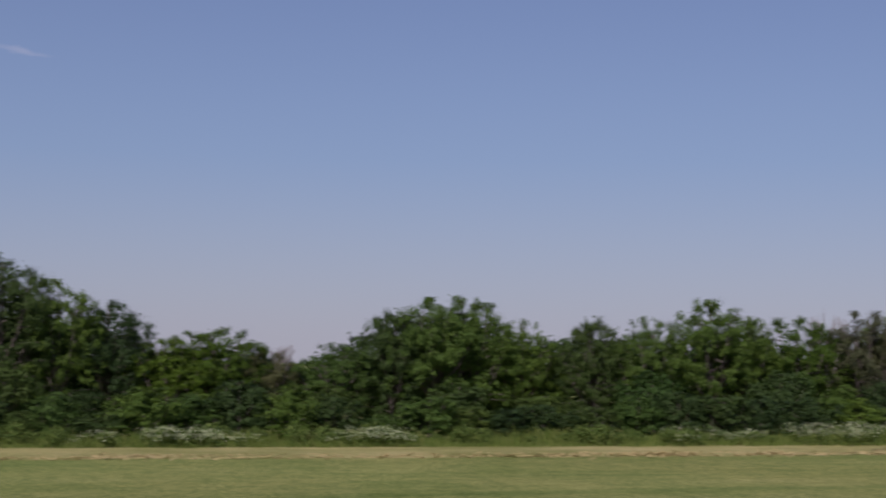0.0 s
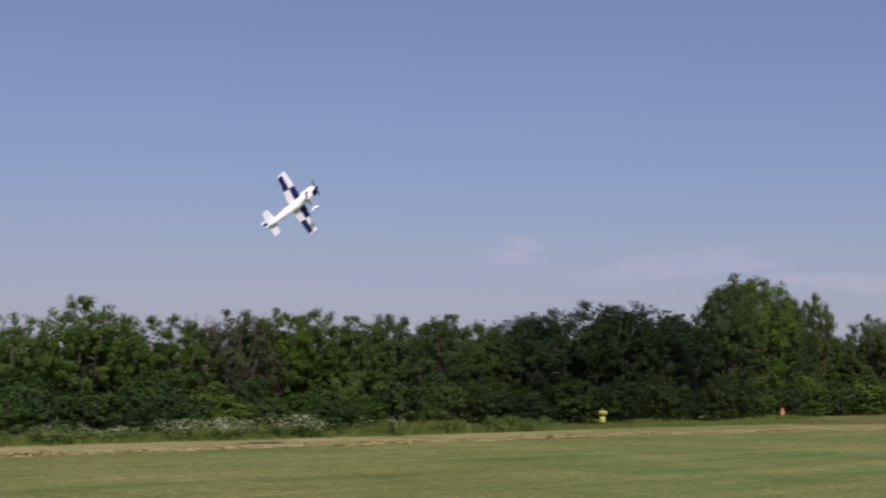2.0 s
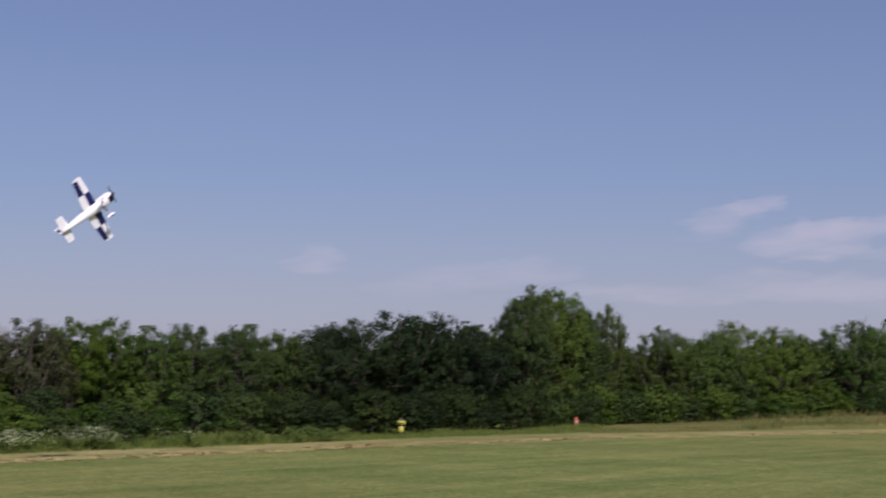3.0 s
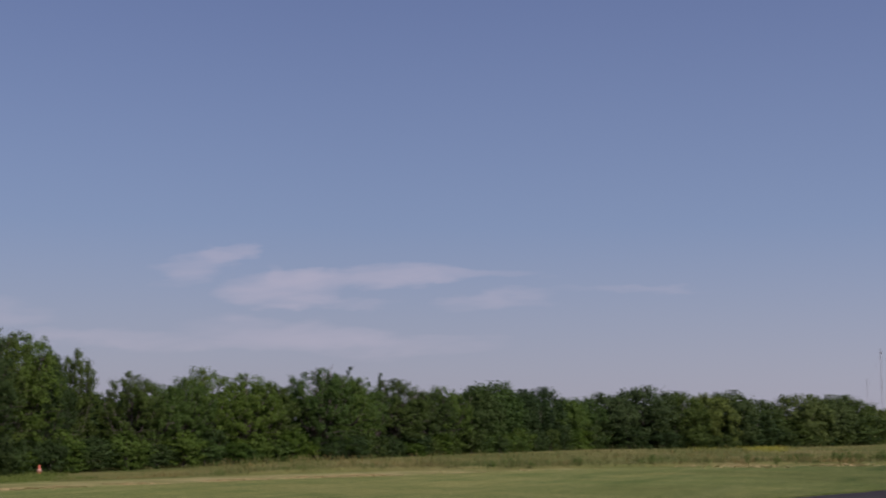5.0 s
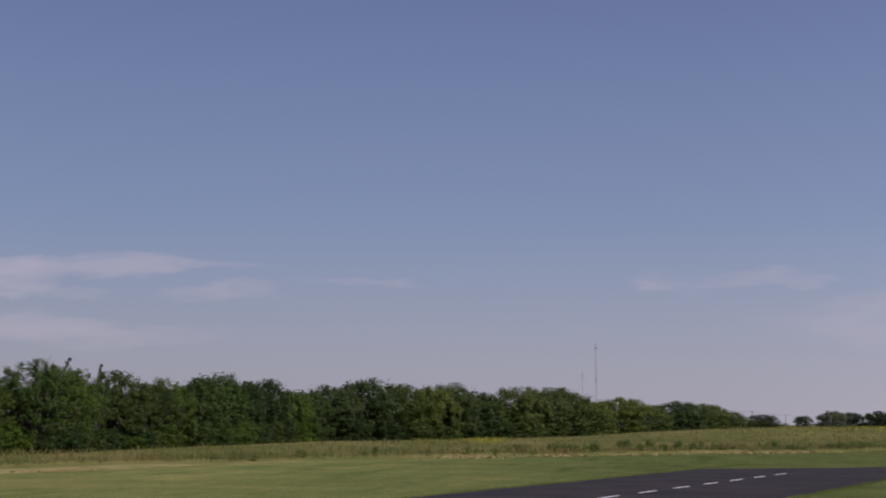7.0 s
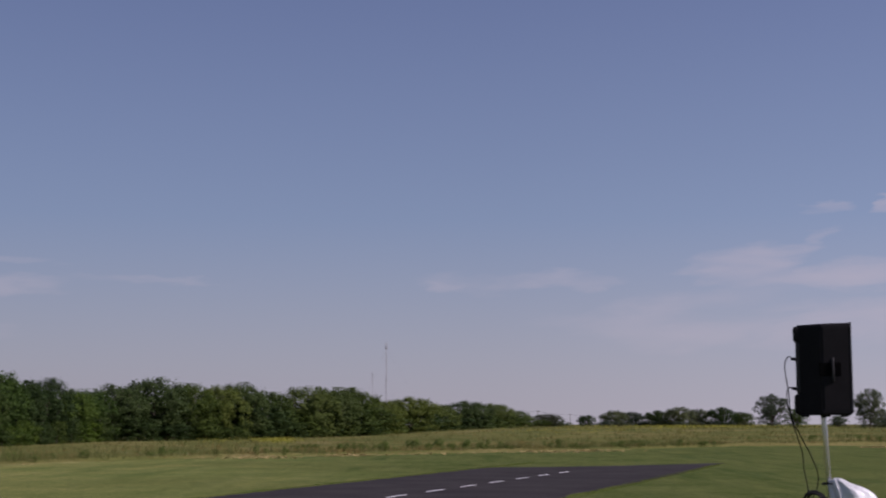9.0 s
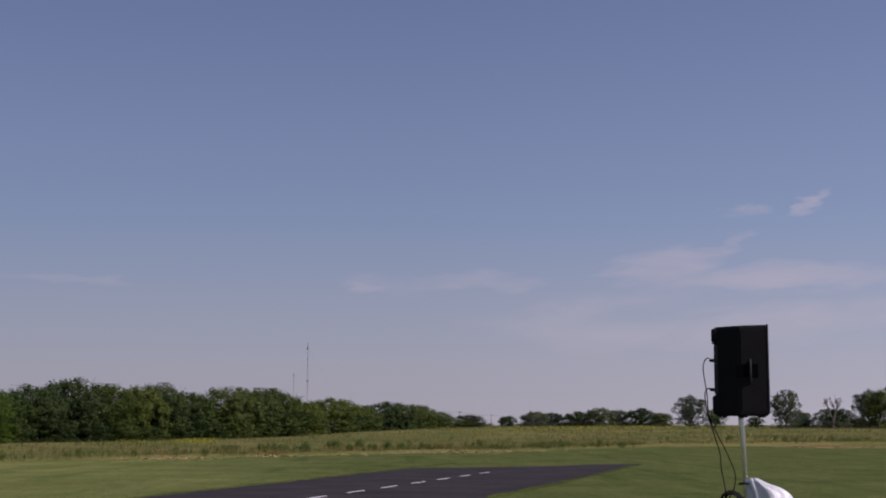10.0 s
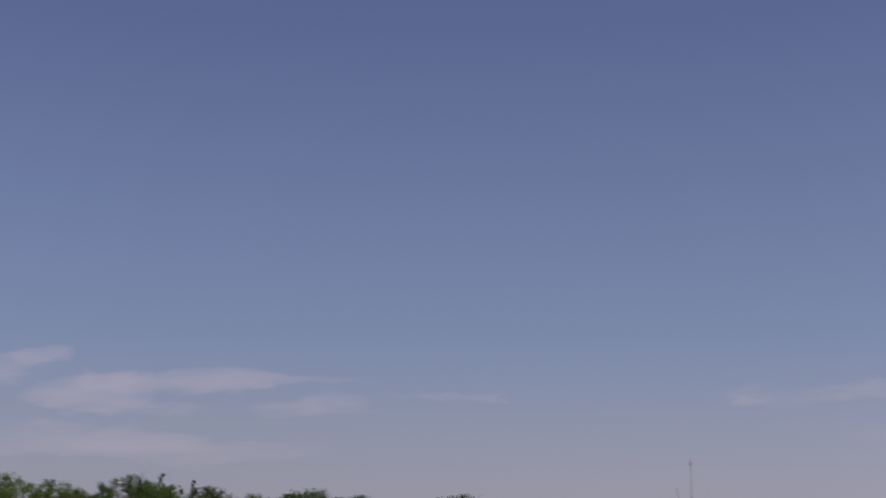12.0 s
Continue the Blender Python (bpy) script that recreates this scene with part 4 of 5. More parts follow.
def build_weeds():
    """Dark leafy weeds in the tall grass along the meadow's edge."""
    r2 = random.Random(52)
    spots = []
    for p, d in along(EDGE[8:17], 0.9):
        s = noise.noise((p.x * 0.07, p.y * 0.07, 5.0)) + 0.35 * noise.noise((p.x * 0.3, p.y * 0.3, 9.0))
        if s > 0.02 and r2.random() < 0.32:
            k = 1.028 + abs(r2.gauss(0, 0.012))
            spots.append((p.x * k, p.y * k, r2.uniform(0.45, 0.85) * (1 + s)))
    for az, d, n, spread, h in ((-9.4, 166, 4, 3.0, 1.2), (-7.4, 176, 9, 3.0, 0.9), (-6.4, 180, 10, 3.4, 1.15), (-5.5, 182, 8, 2.4, 1.35), (-4.4, 188, 7, 3.6, 0.9), (-2.9, 196, 7, 3.0, 1.3), (-1.6, 200, 6, 2.4, 1.2), (-0.6, 200, 7, 2.8, 1.3), (2.2, 206, 6, 3.0, 1.3), (4.6, 214, 6, 3.0, 1.2), (7.6, 222, 7, 3.0, 1.4), (12.8, 262, 6, 9.0, 1.4)):
        for _ in range(n):
            p = heading(az, 0, d)
            spots.append((p.x + r2.gauss(0, spread), p.y + r2.gauss(0, spread * 0.5), h * r2.uniform(0.6, 1.2)))
    src = make_tree("weed_clump", 77, 700, 0.060, 0.04, 0.5, M_WEED, "leafy dark green weeds in the meadow grass", "weeds", limbs=6, boughs=4, skirt=8, tufts=3, tuft=0.055, trunk=False)
    src["group"] = "weeds in the meadow"
    for x, y, h in spots:
        put(src, x, y, h * r2.uniform(0.7, 1.15), h * r2.uniform(0.5, 1.1), r2.uniform(0, 6.28), z=0.1 + rise(x, y))
    # ragweed and thistles on the verge below the hedge
    for _ in range(95):
        y = r2.uniform(-12, 60)
        h = r2.uniform(0.45, 1.05)
        put(src, -61.6 - abs(r2.gauss(0, 1.3)), y, h, h * r2.uniform(0.9, 1.7), r2.uniform(0, 6.28), "leafy green weeds on the verge below the hedgerow")
    remove_thing(src)


build_weeds()

# ---- field furniture ----


def ring(r, z, n=20):
    return [(r * math.cos(i * 2 * math.pi / n), r * math.sin(i * 2 * math.pi / n), z) for i in range(n)]


def build_hydrant():
    at = heading(-43.6, 0, 97.5)
    h = thing("fire_hydrant", "yellow fire hydrant with a dark collar below the trees", "hydrant", at=Matrix.Translation((at.x, at.y, 0.0)) @ Matrix.Rotation(0.7, 4, "Z") @ Matrix.Diagonal((0.92, 0.92, 1.02, 1)))
    smooth(part("barrel", loft(bmesh.new(), [ring(r, z) for r, z in ((0.23, 0.20), (0.215, 0.48), (0.22, 0.53), (0.235, 0.58))]), M_YELLOW, h))
    smooth(part("foot_flange", loft(bmesh.new(), [ring(r, z) for r, z in ((0.27, -0.02), (0.27, 0.06), (0.22, 0.08), (0.22, 0.20))]), M_DARKMETAL, h, "dark foot flange"))
    smooth(part("collar", loft(bmesh.new(), [ring(r, z) for r, z in ((0.235, 0.58), (0.25, 0.59), (0.25, 0.68), (0.235, 0.70))]), M_DARKMETAL, h, "dark bolted collar"))
    smooth(part("upper_barrel", loft(bmesh.new(), [ring(r, z) for r, z in ((0.235, 0.70), (0.24, 0.82), (0.29, 0.83), (0.29, 0.91), (0.24, 0.93))]), M_YELLOW, h))
    smooth(part("bonnet", loft(bmesh.new(), [ring(r, z) for r, z in ((0.24, 0.93), (0.20, 1.0), (0.13, 1.06), (0.07, 1.09), (0.05, 1.09), (0.05, 1.16), (0.02, 1.165))]), plain("faded_bonnet", (0.07, 0.07, 0.035), 0.7), h, "dark faded bonnet"))
    for a in (0.0, math.pi, math.pi / 2):
        r = 0.085 if a != math.pi / 2 else 0.12
        bm = loft(bmesh.new(), [[(z, x, y) for x, y, z in ring(q, d, 14)] for q, d in ((r, 0.15), (r, 0.25), (r * 1.2, 0.25), (r * 1.2, 0.30), (r * 0.4, 0.31), (r * 0.4, 0.34))])
        bmesh.ops.transform(bm, matrix=Matrix.Translation((0, 0, 0.77)) @ Matrix.Rotation(a, 4, "Z"), verts=bm.verts)
        smooth(part("nozzle", bm, M_YELLOW, h))


build_hydrant()


def build_cone():
    at = heading(-36.7, 0, 119.0)
    c = thing("traffic_cone", "faded orange traffic cone at the edge of the trees", "traffic cone", at=Matrix.Translation((at.x, at.y, 0.0)) @ Matrix.Diagonal((0.85, 0.85, 0.85, 1)))
    part("base", bm_box(bmesh.new(), (-0.33, -0.33, 0.0), (0.33, 0.33, 0.05), 0.012), M_ORANGE, c)
    smooth(part("cone", loft(bmesh.new(), [ring(r, z) for r, z in ((0.27, 0.05), (0.25, 0.08), (0.075, 0.98), (0.06, 1.0))]), M_ORANGE, c))
    smooth(part("band", loft(bmesh.new(), [ring(r, z) for r, z in ((0.202, 0.36), (0.206, 0.36), (0.154, 0.62), (0.150, 0.62))]), plain("faded_band", (0.5, 0.26, 0.18), 0.5), c, "pale faded band"))


build_cone()


def build_mast(az, dist, top_el, face, label):
    p = heading(az, 0, dist)
    top = EYE.z + dist * math.tan(radians(top_el))
    m = thing("radio_mast", label, "radio mast", at=Matrix.Translation((p.x, p.y, 0)))
    legs = [Vector((face * 0.58 * math.cos(a), face * 0.58 * math.sin(a), 0)) for a in (0.3, 2.39, 4.49)]
    for l in legs:
        part("leg", bm_tube(bmesh.new(), [l, l + Vector((0, 0, top))], [face * 0.12] * 2, 5), M_MAST, m)
    bm = bmesh.new()
    z, step = 0.0, face * 1.3
    while z + step < top:
        for i in range(3):
            bm_tube(bm, [legs[i] + Vector((0, 0, z)), legs[(i + 1) % 3] + Vector((0, 0, z + step))], [face * 0.04] * 2, 4, False)
        z += step
    tagged(part("lattice", bm, M_MAST, m), kind="stuff")
    for zz in (0.93, 0.55):
        part("antenna", bm_box(bmesh.new(), (-face * 0.9, -face * 0.4, top * zz), (face * 0.9, face * 0.4, top * zz + 1.6), 0.1), M_MAST, m)
    for i in range(3):
        for zz in (0.45, 0.95):
            a = 0.3 + i * 2.0944
            foot = Vector((math.cos(a) * top * 0.55, math.sin(a) * top * 0.55, 0))
            part("guy_wire", bm_tube(bmesh.new(), [foot, (0, 0, top * zz)], [0.02, 0.02], 4), M_MAST, m)


build_mast(-4.35, 1200, 3.21, 0.85, "tall thin guyed lattice radio mast beyond the trees")
build_mast(-4.89, 2000, 2.07, 0.8, "faint distant lattice radio mast beyond the trees")


def build_power_line():
    """Far wooden poles with a wire along the horizon."""
    prev = None
    for az, d in ((0.2, 690), (1.65, 900), (2.9, 1200), (4.4, 1500), (6.6, 1900), (9.6, 2300)):
        p = heading(az, 0, d)
        u = thing("utility_pole", "thin distant wooden utility pole on the horizon", "utility pole", "poles along the far road", Matrix.Translation((p.x, p.y, 0)))
        part("pole", bm_tube(bmesh.new(), [(0, 0, -0.2), (0, 0, 12.0)], [0.19, 0.13], 6), M_BARK, u)
        part("crossarm", bm_box(bmesh.new(), (-1.3, -0.08, 11.3), (1.3, 0.08, 11.55)), M_BARK, u)
        if prev is not None:
            pts = [prev.lerp(p, i / 8) + Vector((0, 0, 11.5 - EYE.z - 4.0 * (0.25 - (i / 8 - 0.5) ** 2) * 0.6)) for i in range(9)]
            w = part("power_wire", bm_tube(bmesh.new(), pts, [0.05] * 9, 4), M_BLACK, None)
            tagged(w, "black overhead wire between distant poles", "wire")
        prev = p


build_power_line()

# ---- loudspeaker on its stand ----
SP_AZ, SP_D = 12.61, 11.2
SP_X = Vector((math.cos(radians(SP_AZ)), -math.sin(radians(SP_AZ)), 0))
SP_Y = Vector((math.sin(radians(SP_AZ)), math.cos(radians(SP_AZ)), 0))


def sp_frame(z):
    p = heading(SP_AZ, 0, SP_D)
    return Matrix(((SP_X.x, SP_Y.x, 0, p.x), (SP_X.y, SP_Y.y, 0, p.y), (0, 0, 1, z), (0, 0, 0, 1)))


def build_speaker():
    s = thing("loudspeaker", "black plastic loudspeaker box on a pole stand", "loudspeaker", at=sp_frame(3.695))
    # plan outline: grille side at +x, narrower rear at -x
    outline = [(0.205, -0.205), (0.0, -0.205), (-0.17, -0.115), (-0.185, -0.10), (-0.185, 0.10), (-0.17, 0.115), (0.0, 0.205), (0.205, 0.205)]

    def sec(z, grow=0.0, lean=0.0):
        return [(x * (1 + grow) + lean, y * (1 + grow), z + (x + 0.2) * 0.020 * (z / 0.68)) for x, y in outline]
    bm = loft(bmesh.new(), [sec(0.0, -0.05), sec(0.012, -0.01), sec(0.04), sec(0.63), sec(0.652, -0.01), sec(0.668, -0.06)])
    es = [e for e in bm.edges if abs(e.verts[0].co.z - e.verts[1].co.z) > 0.3]
    bmesh.ops.bevel(bm, geom=es, offset=0.012, segments=2, affect="EDGES")
    part("cabinet", bm, M_BLACK, s)
    part("grille", bm_box(bmesh.new(), (0.198, -0.2, 0.014), (0.214, 0.2, 0.681), 0.006), plain("grille_steel", (0.03, 0.028, 0.032), 0.5, 0.6), s, "dark steel front grille")
    for z0, z1 in ((0.545, 0.66), (0.008, 0.155)):
        part("rear_bumper", bm_box(bmesh.new(), (-0.207, -0.12, z0), (-0.14, 0.12, z1), 0.02), M_BLACK, s)
    panel = part("amplifier_panel", bm_box(bmesh.new(), (-0.19, -0.118, 0.165), (-0.155, 0.10, 0.535), 0.006), M_PANEL, s, "grey amplifier panel with sockets")
    for z in (0.25, 0.32, 0.38, 0.46):
        part("knob", bm_box(bmesh.new(), (-0.182, -0.127, z), (-0.168, -0.117, z + 0.014), 0.003), M_DARKMETAL, panel)
    # side handle: a bar over a blacker slab that paints the recess's shade
    part("handle_recess", bm_box(bmesh.new(), (-0.02, -0.2085, 0.285), (0.135, -0.196, 0.385), 0.004), plain("recess_shade_black", (0.005, 0.005, 0.005), 0.9, spec=0.0), s)
    bm = bmesh.new()
    bm_tube(bm, [(0.078, -0.203, 0.245), (0.077, -0.214, 0.26), (0.077, -0.216, 0.33), (0.077, -0.214, 0.40), (0.078, -0.203, 0.415)], [0.009] * 5, 8)
    smooth(part("handle", bm, plain("handle_plastic", (0.014, 0.014, 0.015), 0.6), s, "moulded side handle"))
    for x in (-0.13, 0.02, 0.15):
        part("foot", bm_box(bmesh.new(), (x - 0.03, -0.15, -0.012), (x + 0.03, -0.11, 0.006), 0.004), M_BLACK, s)
    for z in (0.415, 0.195):
        bm = bmesh.new()
        bm_tube(bm, [(-0.18, -0.10, z), (-0.225, -0.10, z + 0.004)], [0.014, 0.011], 8)
        part("plug", bm, M_BLACK, s)


build_speaker()


def build_stand():
    s = thing("speaker_stand", "silver steel tripod speaker stand on the grass", "speaker stand", at=sp_frame(1.70))
    bm = bmesh.new()
    bm_tube(bm, [(0.065, 0, 0.55), (0.0, 0, 1.975), (-0.001, 0, 2.02)], [0.021, 0.021, 0.019], 14)
    smooth(part("pole", bm, M_STEEL, s))
    bm = bmesh.new()
    bm_tube(bm, [(0.075, 0, 0.30), (0.042, 0, 1.15)], [0.027, 0.027], 14)
    smooth(part("lower_pole", bm, M_STEEL, s))
    part("collar", bm_box(bmesh.new(), (0.005, -0.045, 1.10), (0.085, 0.045, 1.19), 0.012), M_BLACK, s, "black clamp collar")
    bm = bmesh.new()
    bm_tube(bm, [(0.08, 0, 1.145), (0.13, -0.02, 1.145)], [0.012, 0.02], 8)
    part("knob", bm, M_BLACK, s)
    for a in (0.5, 2.6, 4.7):
        d = Vector((math.cos(a), math.sin(a), 0))
        leg = part("leg", bm_tube(bmesh.new(), [Vector((0.045, 0, 1.08)) + d * 0.03, Vector((0.06, 0, 0.02)) + d * 0.62], [0.015, 0.015], 8), M_STEEL, s)
        part("rubber_foot", bm_tube(bmesh.new(), [Vector((0.06, 0, 0.05)) + d * 0.60, Vector((0.06, 0, 0.0)) + d * 0.635], [0.022, 0.022], 8), M_BLACK, leg)
        part("brace", bm_tube(bmesh.new(), [Vector((0.07, 0, 0.36)) + d * 0.02, Vector((0.055, 0, 0.42)) + d * 0.39], [0.01, 0.01], 6), M_STEEL, s)


build_stand()


def plastic_material():
    m, nt, b = material("clear_plastic_sheet", 0.16, 0, 0.8)
    n = noise_node(nt, place_vec(nt), 9.0, 5, 0.6)
    col = ramp_node(nt, n, [(0.3, (0.86, 0.86, 0.86)), (0.7, (0.96, 0.96, 0.95))])
    nt.links.new(col, b.inputs["Base Color"])
    bump(nt, b, noise_node(nt, place_vec(nt), 16.0, 4, 0.6, 0.5), 0.7, 0.03)
    tr = nt.nodes.new("ShaderNodeBsdfTranslucent")
    nt.links.new(col, tr.inputs["Color"])
    mx = nt.nodes.new("ShaderNodeMixShader")
    mx.inputs[0].default_value = 0.25
    nt.links.new(b.outputs[0], mx.inputs[1])
    nt.links.new(tr.outputs[0], mx.inputs[2])
    nt.links.new(mx.outputs[0], nt.nodes["Material Output"].inputs["Surface"])
    return m


def build_cover():
    """Crumpled plastic sheet tied round the pole and flaring over the gear at its foot."""
    c = thing("plastic_cover", "crumpled clear plastic sheet tied round the speaker stand", "plastic sheet", at=sp_frame(1.70))
    n, rows = 72, 26
    verts, faces = [], []
    for j in range(rows):
        t = j / (rows - 1)
        for i in range(n):
            a = 2 * math.pi * i / n
            # the sheet spreads more towards +x, where the gear stands
            wide = 0.035 + (0.08 + 0.42 * max(0, math.cos(a + 0.3)) ** 1.1) * t ** 0.8
            fold = 1 + (0.10 + 0.14 * t) * math.sin(a * 9 + 5 * noise.noise((math.cos(a), math.sin(a), t * 2))) + 0.35 * noise.noise((math.cos(a) * 2.2, math.sin(a) * 2.2, t * 3.5 + 4))
            z = 1.515 - 0.80 * t ** 1.5 + 0.05 * noise.noise((math.cos(a) * 3, math.sin(a) * 3, t * 5))
            if math.cos(a) > 0 and t < 0.8:
                z += 0.04 * math.cos(a) ** 2 * math.sin(math.pi * t)
            verts.append((0.045 + 0.05 * min(1, t * 3) + math.cos(a) * wide * fold, math.sin(a) * wide * 0.8 * fold, z))
    for j in range(rows - 1):
        for i in range(n):
            faces.append((j * n + i, j * n + (i + 1) % n, (j + 1) * n + (i + 1) % n, (j + 1) * n + i))
    ob = smooth(part_arrays("sheet", verts, faces, plastic_material(), c))
    sol = ob.modifiers.new("thickness", "SOLIDIFY")
    sol.thickness = 0.002
    bm = bmesh.new()
    pts = [(0.025 + 0.052 * math.cos(a), 0.052 * math.sin(a), 1.49 + 0.004 * math.sin(3 * a)) for a in [i * 2 * math.pi / 16 for i in range(17)]]
    bm_tube(bm, pts, [0.006] * 17, 5)
    part("tie", bm, M_BLACK, c, "black tie cord")


build_cover()


def build_cables():
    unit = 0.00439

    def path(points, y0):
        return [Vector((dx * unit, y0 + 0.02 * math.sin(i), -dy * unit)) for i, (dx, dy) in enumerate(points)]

    def spline(pts, k=5):
        out = []
        for i in range(len(pts) - 1):
            p0, p1, p2, p3 = pts[max(i - 1, 0)], pts[i], pts[i + 1], pts[min(i + 2, len(pts) - 1)]
            for j in range(k):
                t = j / k
                out.append(0.5 * (2 * p1 + (p2 - p0) * t + (2 * p0 - 5 * p1 + 4 * p2 - p3) * t * t + (3 * p1 - p0 - 3 * p2 + p3) * t ** 3))
        return out + [pts[-1]]
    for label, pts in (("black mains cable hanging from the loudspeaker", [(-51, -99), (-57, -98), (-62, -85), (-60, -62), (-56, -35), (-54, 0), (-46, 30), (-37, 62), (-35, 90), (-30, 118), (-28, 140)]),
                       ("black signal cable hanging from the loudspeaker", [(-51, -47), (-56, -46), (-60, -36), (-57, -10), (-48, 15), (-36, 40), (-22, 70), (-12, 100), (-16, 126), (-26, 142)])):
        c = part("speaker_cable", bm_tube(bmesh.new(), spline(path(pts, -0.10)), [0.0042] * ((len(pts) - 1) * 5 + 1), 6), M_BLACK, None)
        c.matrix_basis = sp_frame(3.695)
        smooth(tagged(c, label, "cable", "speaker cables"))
    coil = thing("cable_coil", "black cable coiled and tied beside the stand", "cable", at=sp_frame(1.70))
    bm = bmesh.new()
    pts = []
    for i in range(90):
        a = i * 0.42
        pts.append(Vector((-0.085 + (0.062 + 0.018 * math.sin(i * 0.13)) * math.cos(a), -0.16 + 0.03 * math.sin(a * 1.3), 1.378 + (0.055 + 0.01 * math.sin(i * 0.31)) * math.sin(a))))
    bm_tube(bm, pts, [0.0075] * 90, 5)
    smooth(part("loops", bm, M_BLACK, coil))
    part("tape", bm_box(bmesh.new(), (-0.03, -0.19, 1.345), (0.01, -0.12, 1.40), 0.006), M_BLACK, coil)


build_cables()

# ---- the model aeroplane ----


def build_plane():
    """A large aerobatic radio-controlled model. Nose +x, left wing +y, up +z; 2.7 m long, 3.0 m across."""
    a = radians(-56.1)
    f = (heading(-56.1, 6.6) - EYE).normalized()
    right = Vector((math.cos(a), -math.sin(a), 0))
    up = right.cross(f)
    cam_v = -f

    def v(x, y, z):
        return right * x + up * y + cam_v * z
    nose = v(0.7185, 0.609, -0.335).normalized()
    belly = v(0.56, -0.12, 0.82)
    top = -(belly - nose * belly.dot(nose)).normalized()
    left = top.cross(nose)
    o = heading(-55.92, 6.36, 57.7)
    m = Matrix(((nose.x, left.x, top.x, o.x), (nose.y, left.y, top.y, o.y), (nose.z, left.z, top.z, o.z), (0, 0, 0, 1)))
    p = thing("model_aeroplane", "white model aeroplane with blue chequered wings in flight", "model aircraft", at=m @ Matrix.Diagonal((1.143, 1.143, 1.143, 1)))

    def oval(x, w, h, zc, n=16, sq=2.6):
        out = []
        for i in range(n):
            t = 2 * math.pi * i / n
            c, s = math.cos(t), math.sin(t)
            out.append((x, math.copysign(abs(c) ** (2 / sq), c) * w, zc + math.copysign(abs(s) ** (2 / sq), s) * h))
        return out
    sections = [oval(1.05, 0.06, 0.06, 0.02), oval(1.02, 0.14, 0.13, 0.02), oval(0.90, 0.185, 0.18, 0.01), oval(0.62, 0.185, 0.20, 0.01), oval(0.2, 0.175, 0.20, 0.015),
                oval(-0.3, 0.12, 0.17, 0.03), oval(-0.8, 0.075, 0.12, 0.05), oval(-1.15, 0.03, 0.085, 0.06)]
    smooth(part("fuselage", loft(bmesh.new(), sections), M_WHITE, p, "glossy white fuselage"))
    # canopy
    canopy = [oval(x, w, h, z, 14, 2.0) for x, w, h, z in ((0.52, 0.03, 0.02, 0.20), (0.40, 0.10, 0.08, 0.195), (0.15, 0.125, 0.13, 0.19), (-0.12, 0.10, 0.10, 0.185), (-0.34, 0.03, 0.03, 0.17))]
    smooth(part("canopy", loft(bmesh.new(), canopy), M_CANOPY, p, "dark tinted canopy"))

    def panel(name, y0, y1, c0, c1, le0, le1, a0, a1, z, mat, skin, th=0.075, vertical=False, lab=""):
        """A slab of wing from chord share a0 to a1, between two stations; skin offsets it outwards."""
        secs = []
        for y, c, le in ((y0, c0, le0), (y1, c1, le1)):
            xs = np.linspace(a0, a1, 5)
            tf = [np.interp(q, [0, 0.02, 0.1, 0.28, 0.6, 1.0], [0.02, 0.3, 0.44, 0.5, 0.33, 0.03]) for q in xs]
            t = th * c / 0.5
            if skin == 0:
                pts = [(le - q * c, h * t) for q, h in zip(xs, tf)] + [(le - q * c, -h * t) for q, h in zip(xs[::-1], tf[::-1])]
            else:
                s = 1 if skin > 0 else -1
                pts = [(le - q * c, s * (h * t + 0.004)) for q, h in zip(xs, tf)] + [(le - q * c, s * (h * t - 0.001)) for q, h in zip(xs[::-1], tf[::-1])]
            secs.append([(x, zz, y) if vertical else (x, y, z + zz) for x, zz in pts])
        ob = part(name, loft(bmesh.new(), secs), mat, p, lab)
        return ob

    def chord(s):
        return 0.56 - 0.20 * s, 0.42 - 0.07 * s  # chord and leading edge at a share of the half span
    for side in (1, -1):
        c0, l0 = chord(0.0)
        c1, l1 = chord(1.0)
        panel("wing", side * 0.10, side * 1.28, c0, c1, l0, l1, 0.0, 0.76, 0.0, M_WHITE, 0, lab="white covered wing panel")
        ca, la = chord(0.06)
        panel("aileron", side * 0.18, side * 1.26, ca, c1, la, l1, 0.77, 1.0, 0.0, M_WHITE, 0)
        # chequers below, red sweep above
        for s0, s1, a0, a1 in ((0.06, 0.50, 0.02, 0.50), (0.50, 0.97, 0.50, 0.98)):
            (q0, e0), (q1, e1) = chord(s0), chord(s1)
            panel("blue_check", side * (0.06 + 1.2 * s0), side * (0.06 + 1.2 * s1), q0, q1, e0, e1, a0, a1, 0.0, M_BLUE, -1)
        (q0, e0), (q1, e1) = chord(0.12), chord(0.98)
        panel("red_stripe", side * 0.20, side * 1.24, q0, q1, e0, e1, 0.02, 0.34, 0.0, M_RED, 1)
        panel("stabiliser", side * 0.03, side * 0.50, 0.36, 0.24, -0.80, -0.88, 0.0, 0.55, 0.07, M_WHITE, 0, 0.04)
        panel("elevator", side * 0.05, side * 0.50, 0.36, 0.24, -0.80, -0.88, 0.57, 1.0, 0.07, M_WHITE, 0, 0.04)
    panel("fin", 0.10, 0.50, 0.36, 0.24, -0.82, -0.96, 0.0, 0.5, 0.0, M_WHITE, 0, 0.035, True)
    panel("rudder", -0.02, 0.50, 0.40, 0.24, -0.82, -0.96, 0.52, 1.0, 0.0, M_WHITE, 0, 0.035, True, "white rudder")
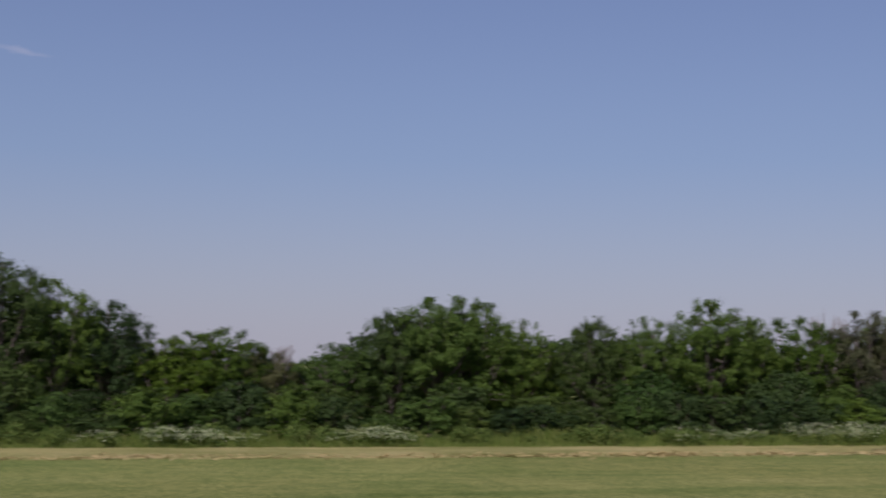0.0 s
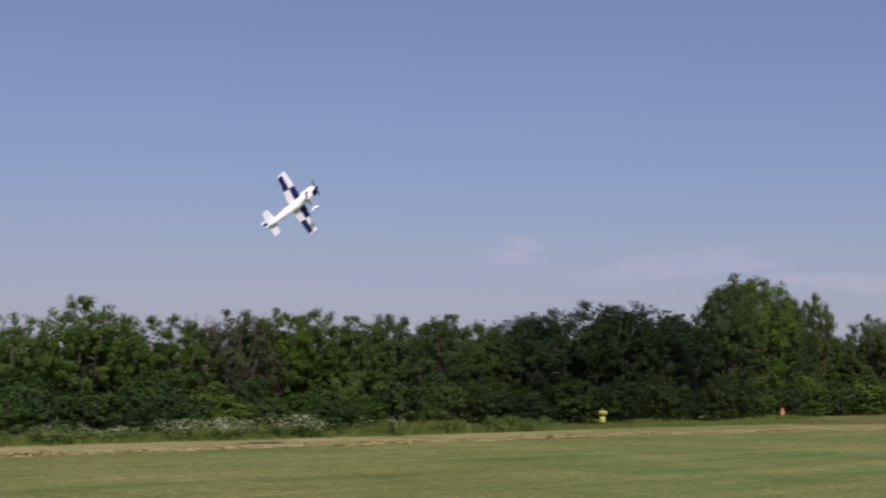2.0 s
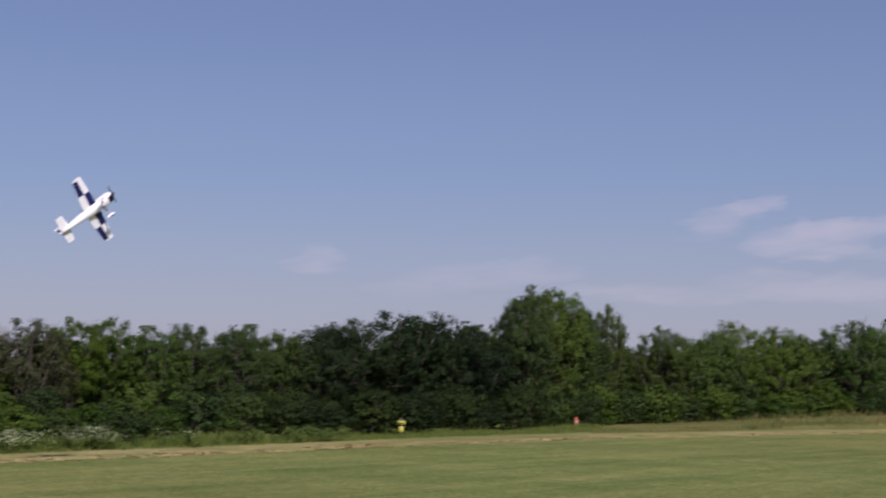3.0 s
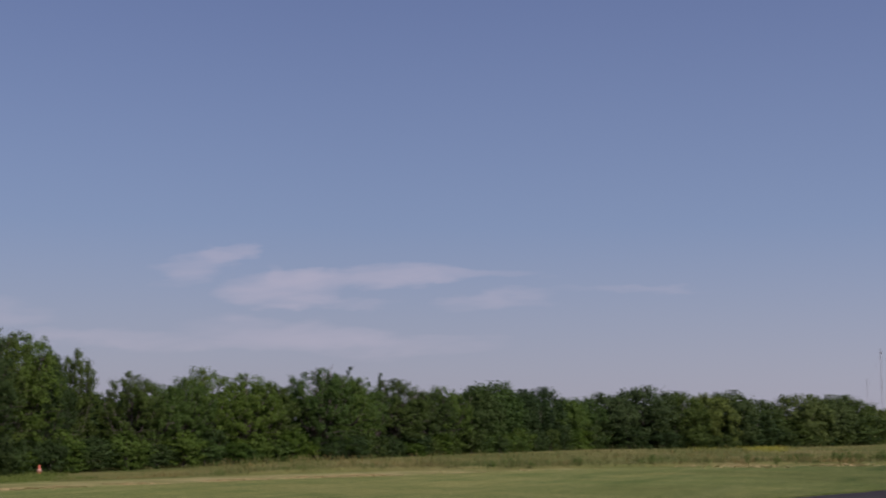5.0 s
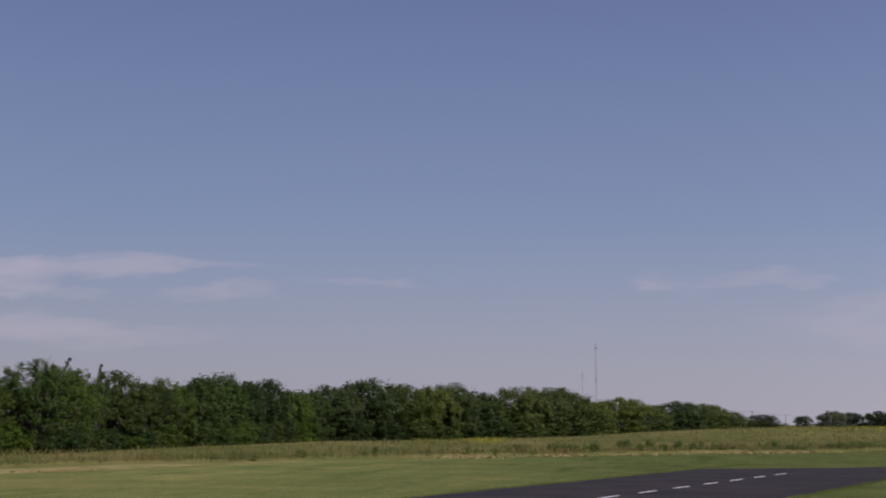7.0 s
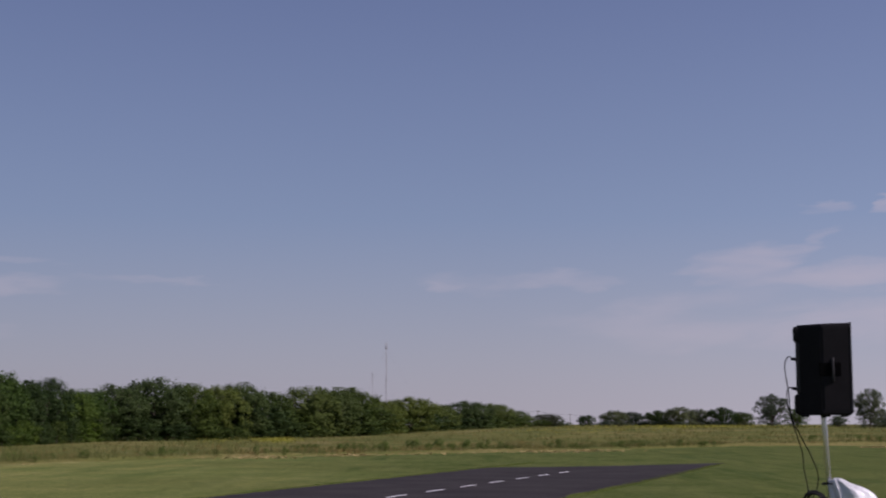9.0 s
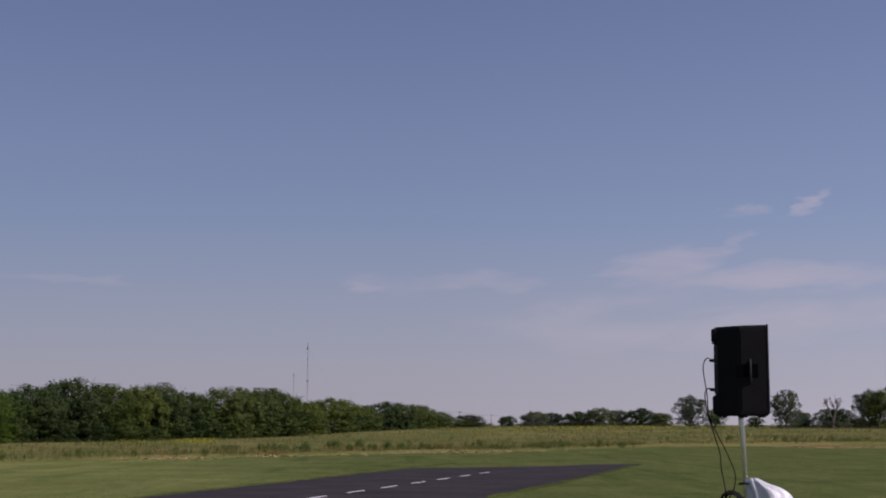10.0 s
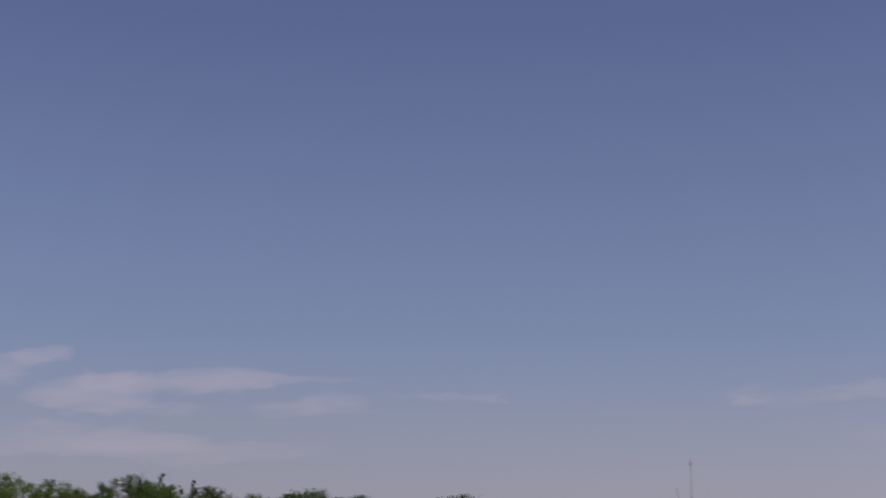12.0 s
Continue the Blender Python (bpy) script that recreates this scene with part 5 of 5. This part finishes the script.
    for side in (1, -1):
        panel("rudder_stripe", 0.16, 0.30, 0.38, 0.33, -0.83, -0.88, 0.15, 0.97, 0.0, M_BLUE, side, 0.036, True, "blue stripe across the tail")
    # nose bowl opening, spinner and propeller at rest
    smooth(part("spinner", loft(bmesh.new(), [oval(x, r, r, 0.02, 14, 2.0) for x, r in ((1.05, 0.06), (1.10, 0.055), (1.16, 0.03), (1.18, 0.008))]), M_DARKMETAL, p))
    part("air_inlet", loft(bmesh.new(), [oval(0.80, 0.10, 0.03, -0.185), oval(0.90, 0.11, 0.05, -0.165), oval(1.03, 0.10, 0.055, -0.085)]), M_BLACK, p)
    part("exhaust", bm_tube(bmesh.new(), [(0.84, 0.06, -0.16), (0.82, 0.07, -0.23)], [0.025, 0.022], 8), M_DARKMETAL, p)
    for s in (1, -1):
        bm = loft(bmesh.new(), [[(1.075 + dx, s * y, 0.02 + dz) for dx, dz in ((0.012, -w), (0.02, w * 0.3), (-0.004, w), (-0.012, -w * 0.3))] for y, w in ((0.03, 0.02), (0.12, 0.032), (0.26, 0.026), (0.34, 0.010))])
        part("propeller_blade", bm, M_CARBON, p)
    # undercarriage
    for s in (1, -1):
        part("gear_leg", loft(bmesh.new(), [[(0.50 + dx, s * y, z + dy) for dx, dy in ((0.05 * k, 0.006), (-0.05 * k, 0.006), (-0.05 * k, -0.006), (0.05 * k, -0.006))] for y, z, k in ((0.06, -0.19, 1.0), (0.22, -0.30, 0.8), (0.33, -0.42, 0.55))]), M_CARBON, p)
        bm = bmesh.new()
        bm_tube(bm, [(0.50, s * 0.335, -0.45), (0.50, s * 0.375, -0.45)], [0.065, 0.065], 14)
        part("wheel", bm, M_BLACK, p)
        smooth(part("wheel_spat", loft(bmesh.new(), [[(x, s * 0.355 + yy, -0.435 + zz) for _, yy, zz in oval(0, w, h, 0, 12, 2.2)] for x, w, h in ((0.64, 0.015, 0.02), (0.58, 0.045, 0.06), (0.48, 0.045, 0.06), (0.36, 0.025, 0.03), (0.30, 0.008, 0.008))]), M_WHITE, p))
    bm = bmesh.new()
    bm_tube(bm, [(-1.10, 0, 0.0), (-1.20, 0, -0.10)], [0.008, 0.008], 6)
    part("tail_strut", bm, M_CARBON, p)
    bm = bmesh.new()
    bm_tube(bm, [(-1.20, -0.012, -0.11), (-1.20, 0.012, -0.11)], [0.028, 0.028], 10)
    part("tail_wheel", bm, M_BLACK, p)


build_plane()
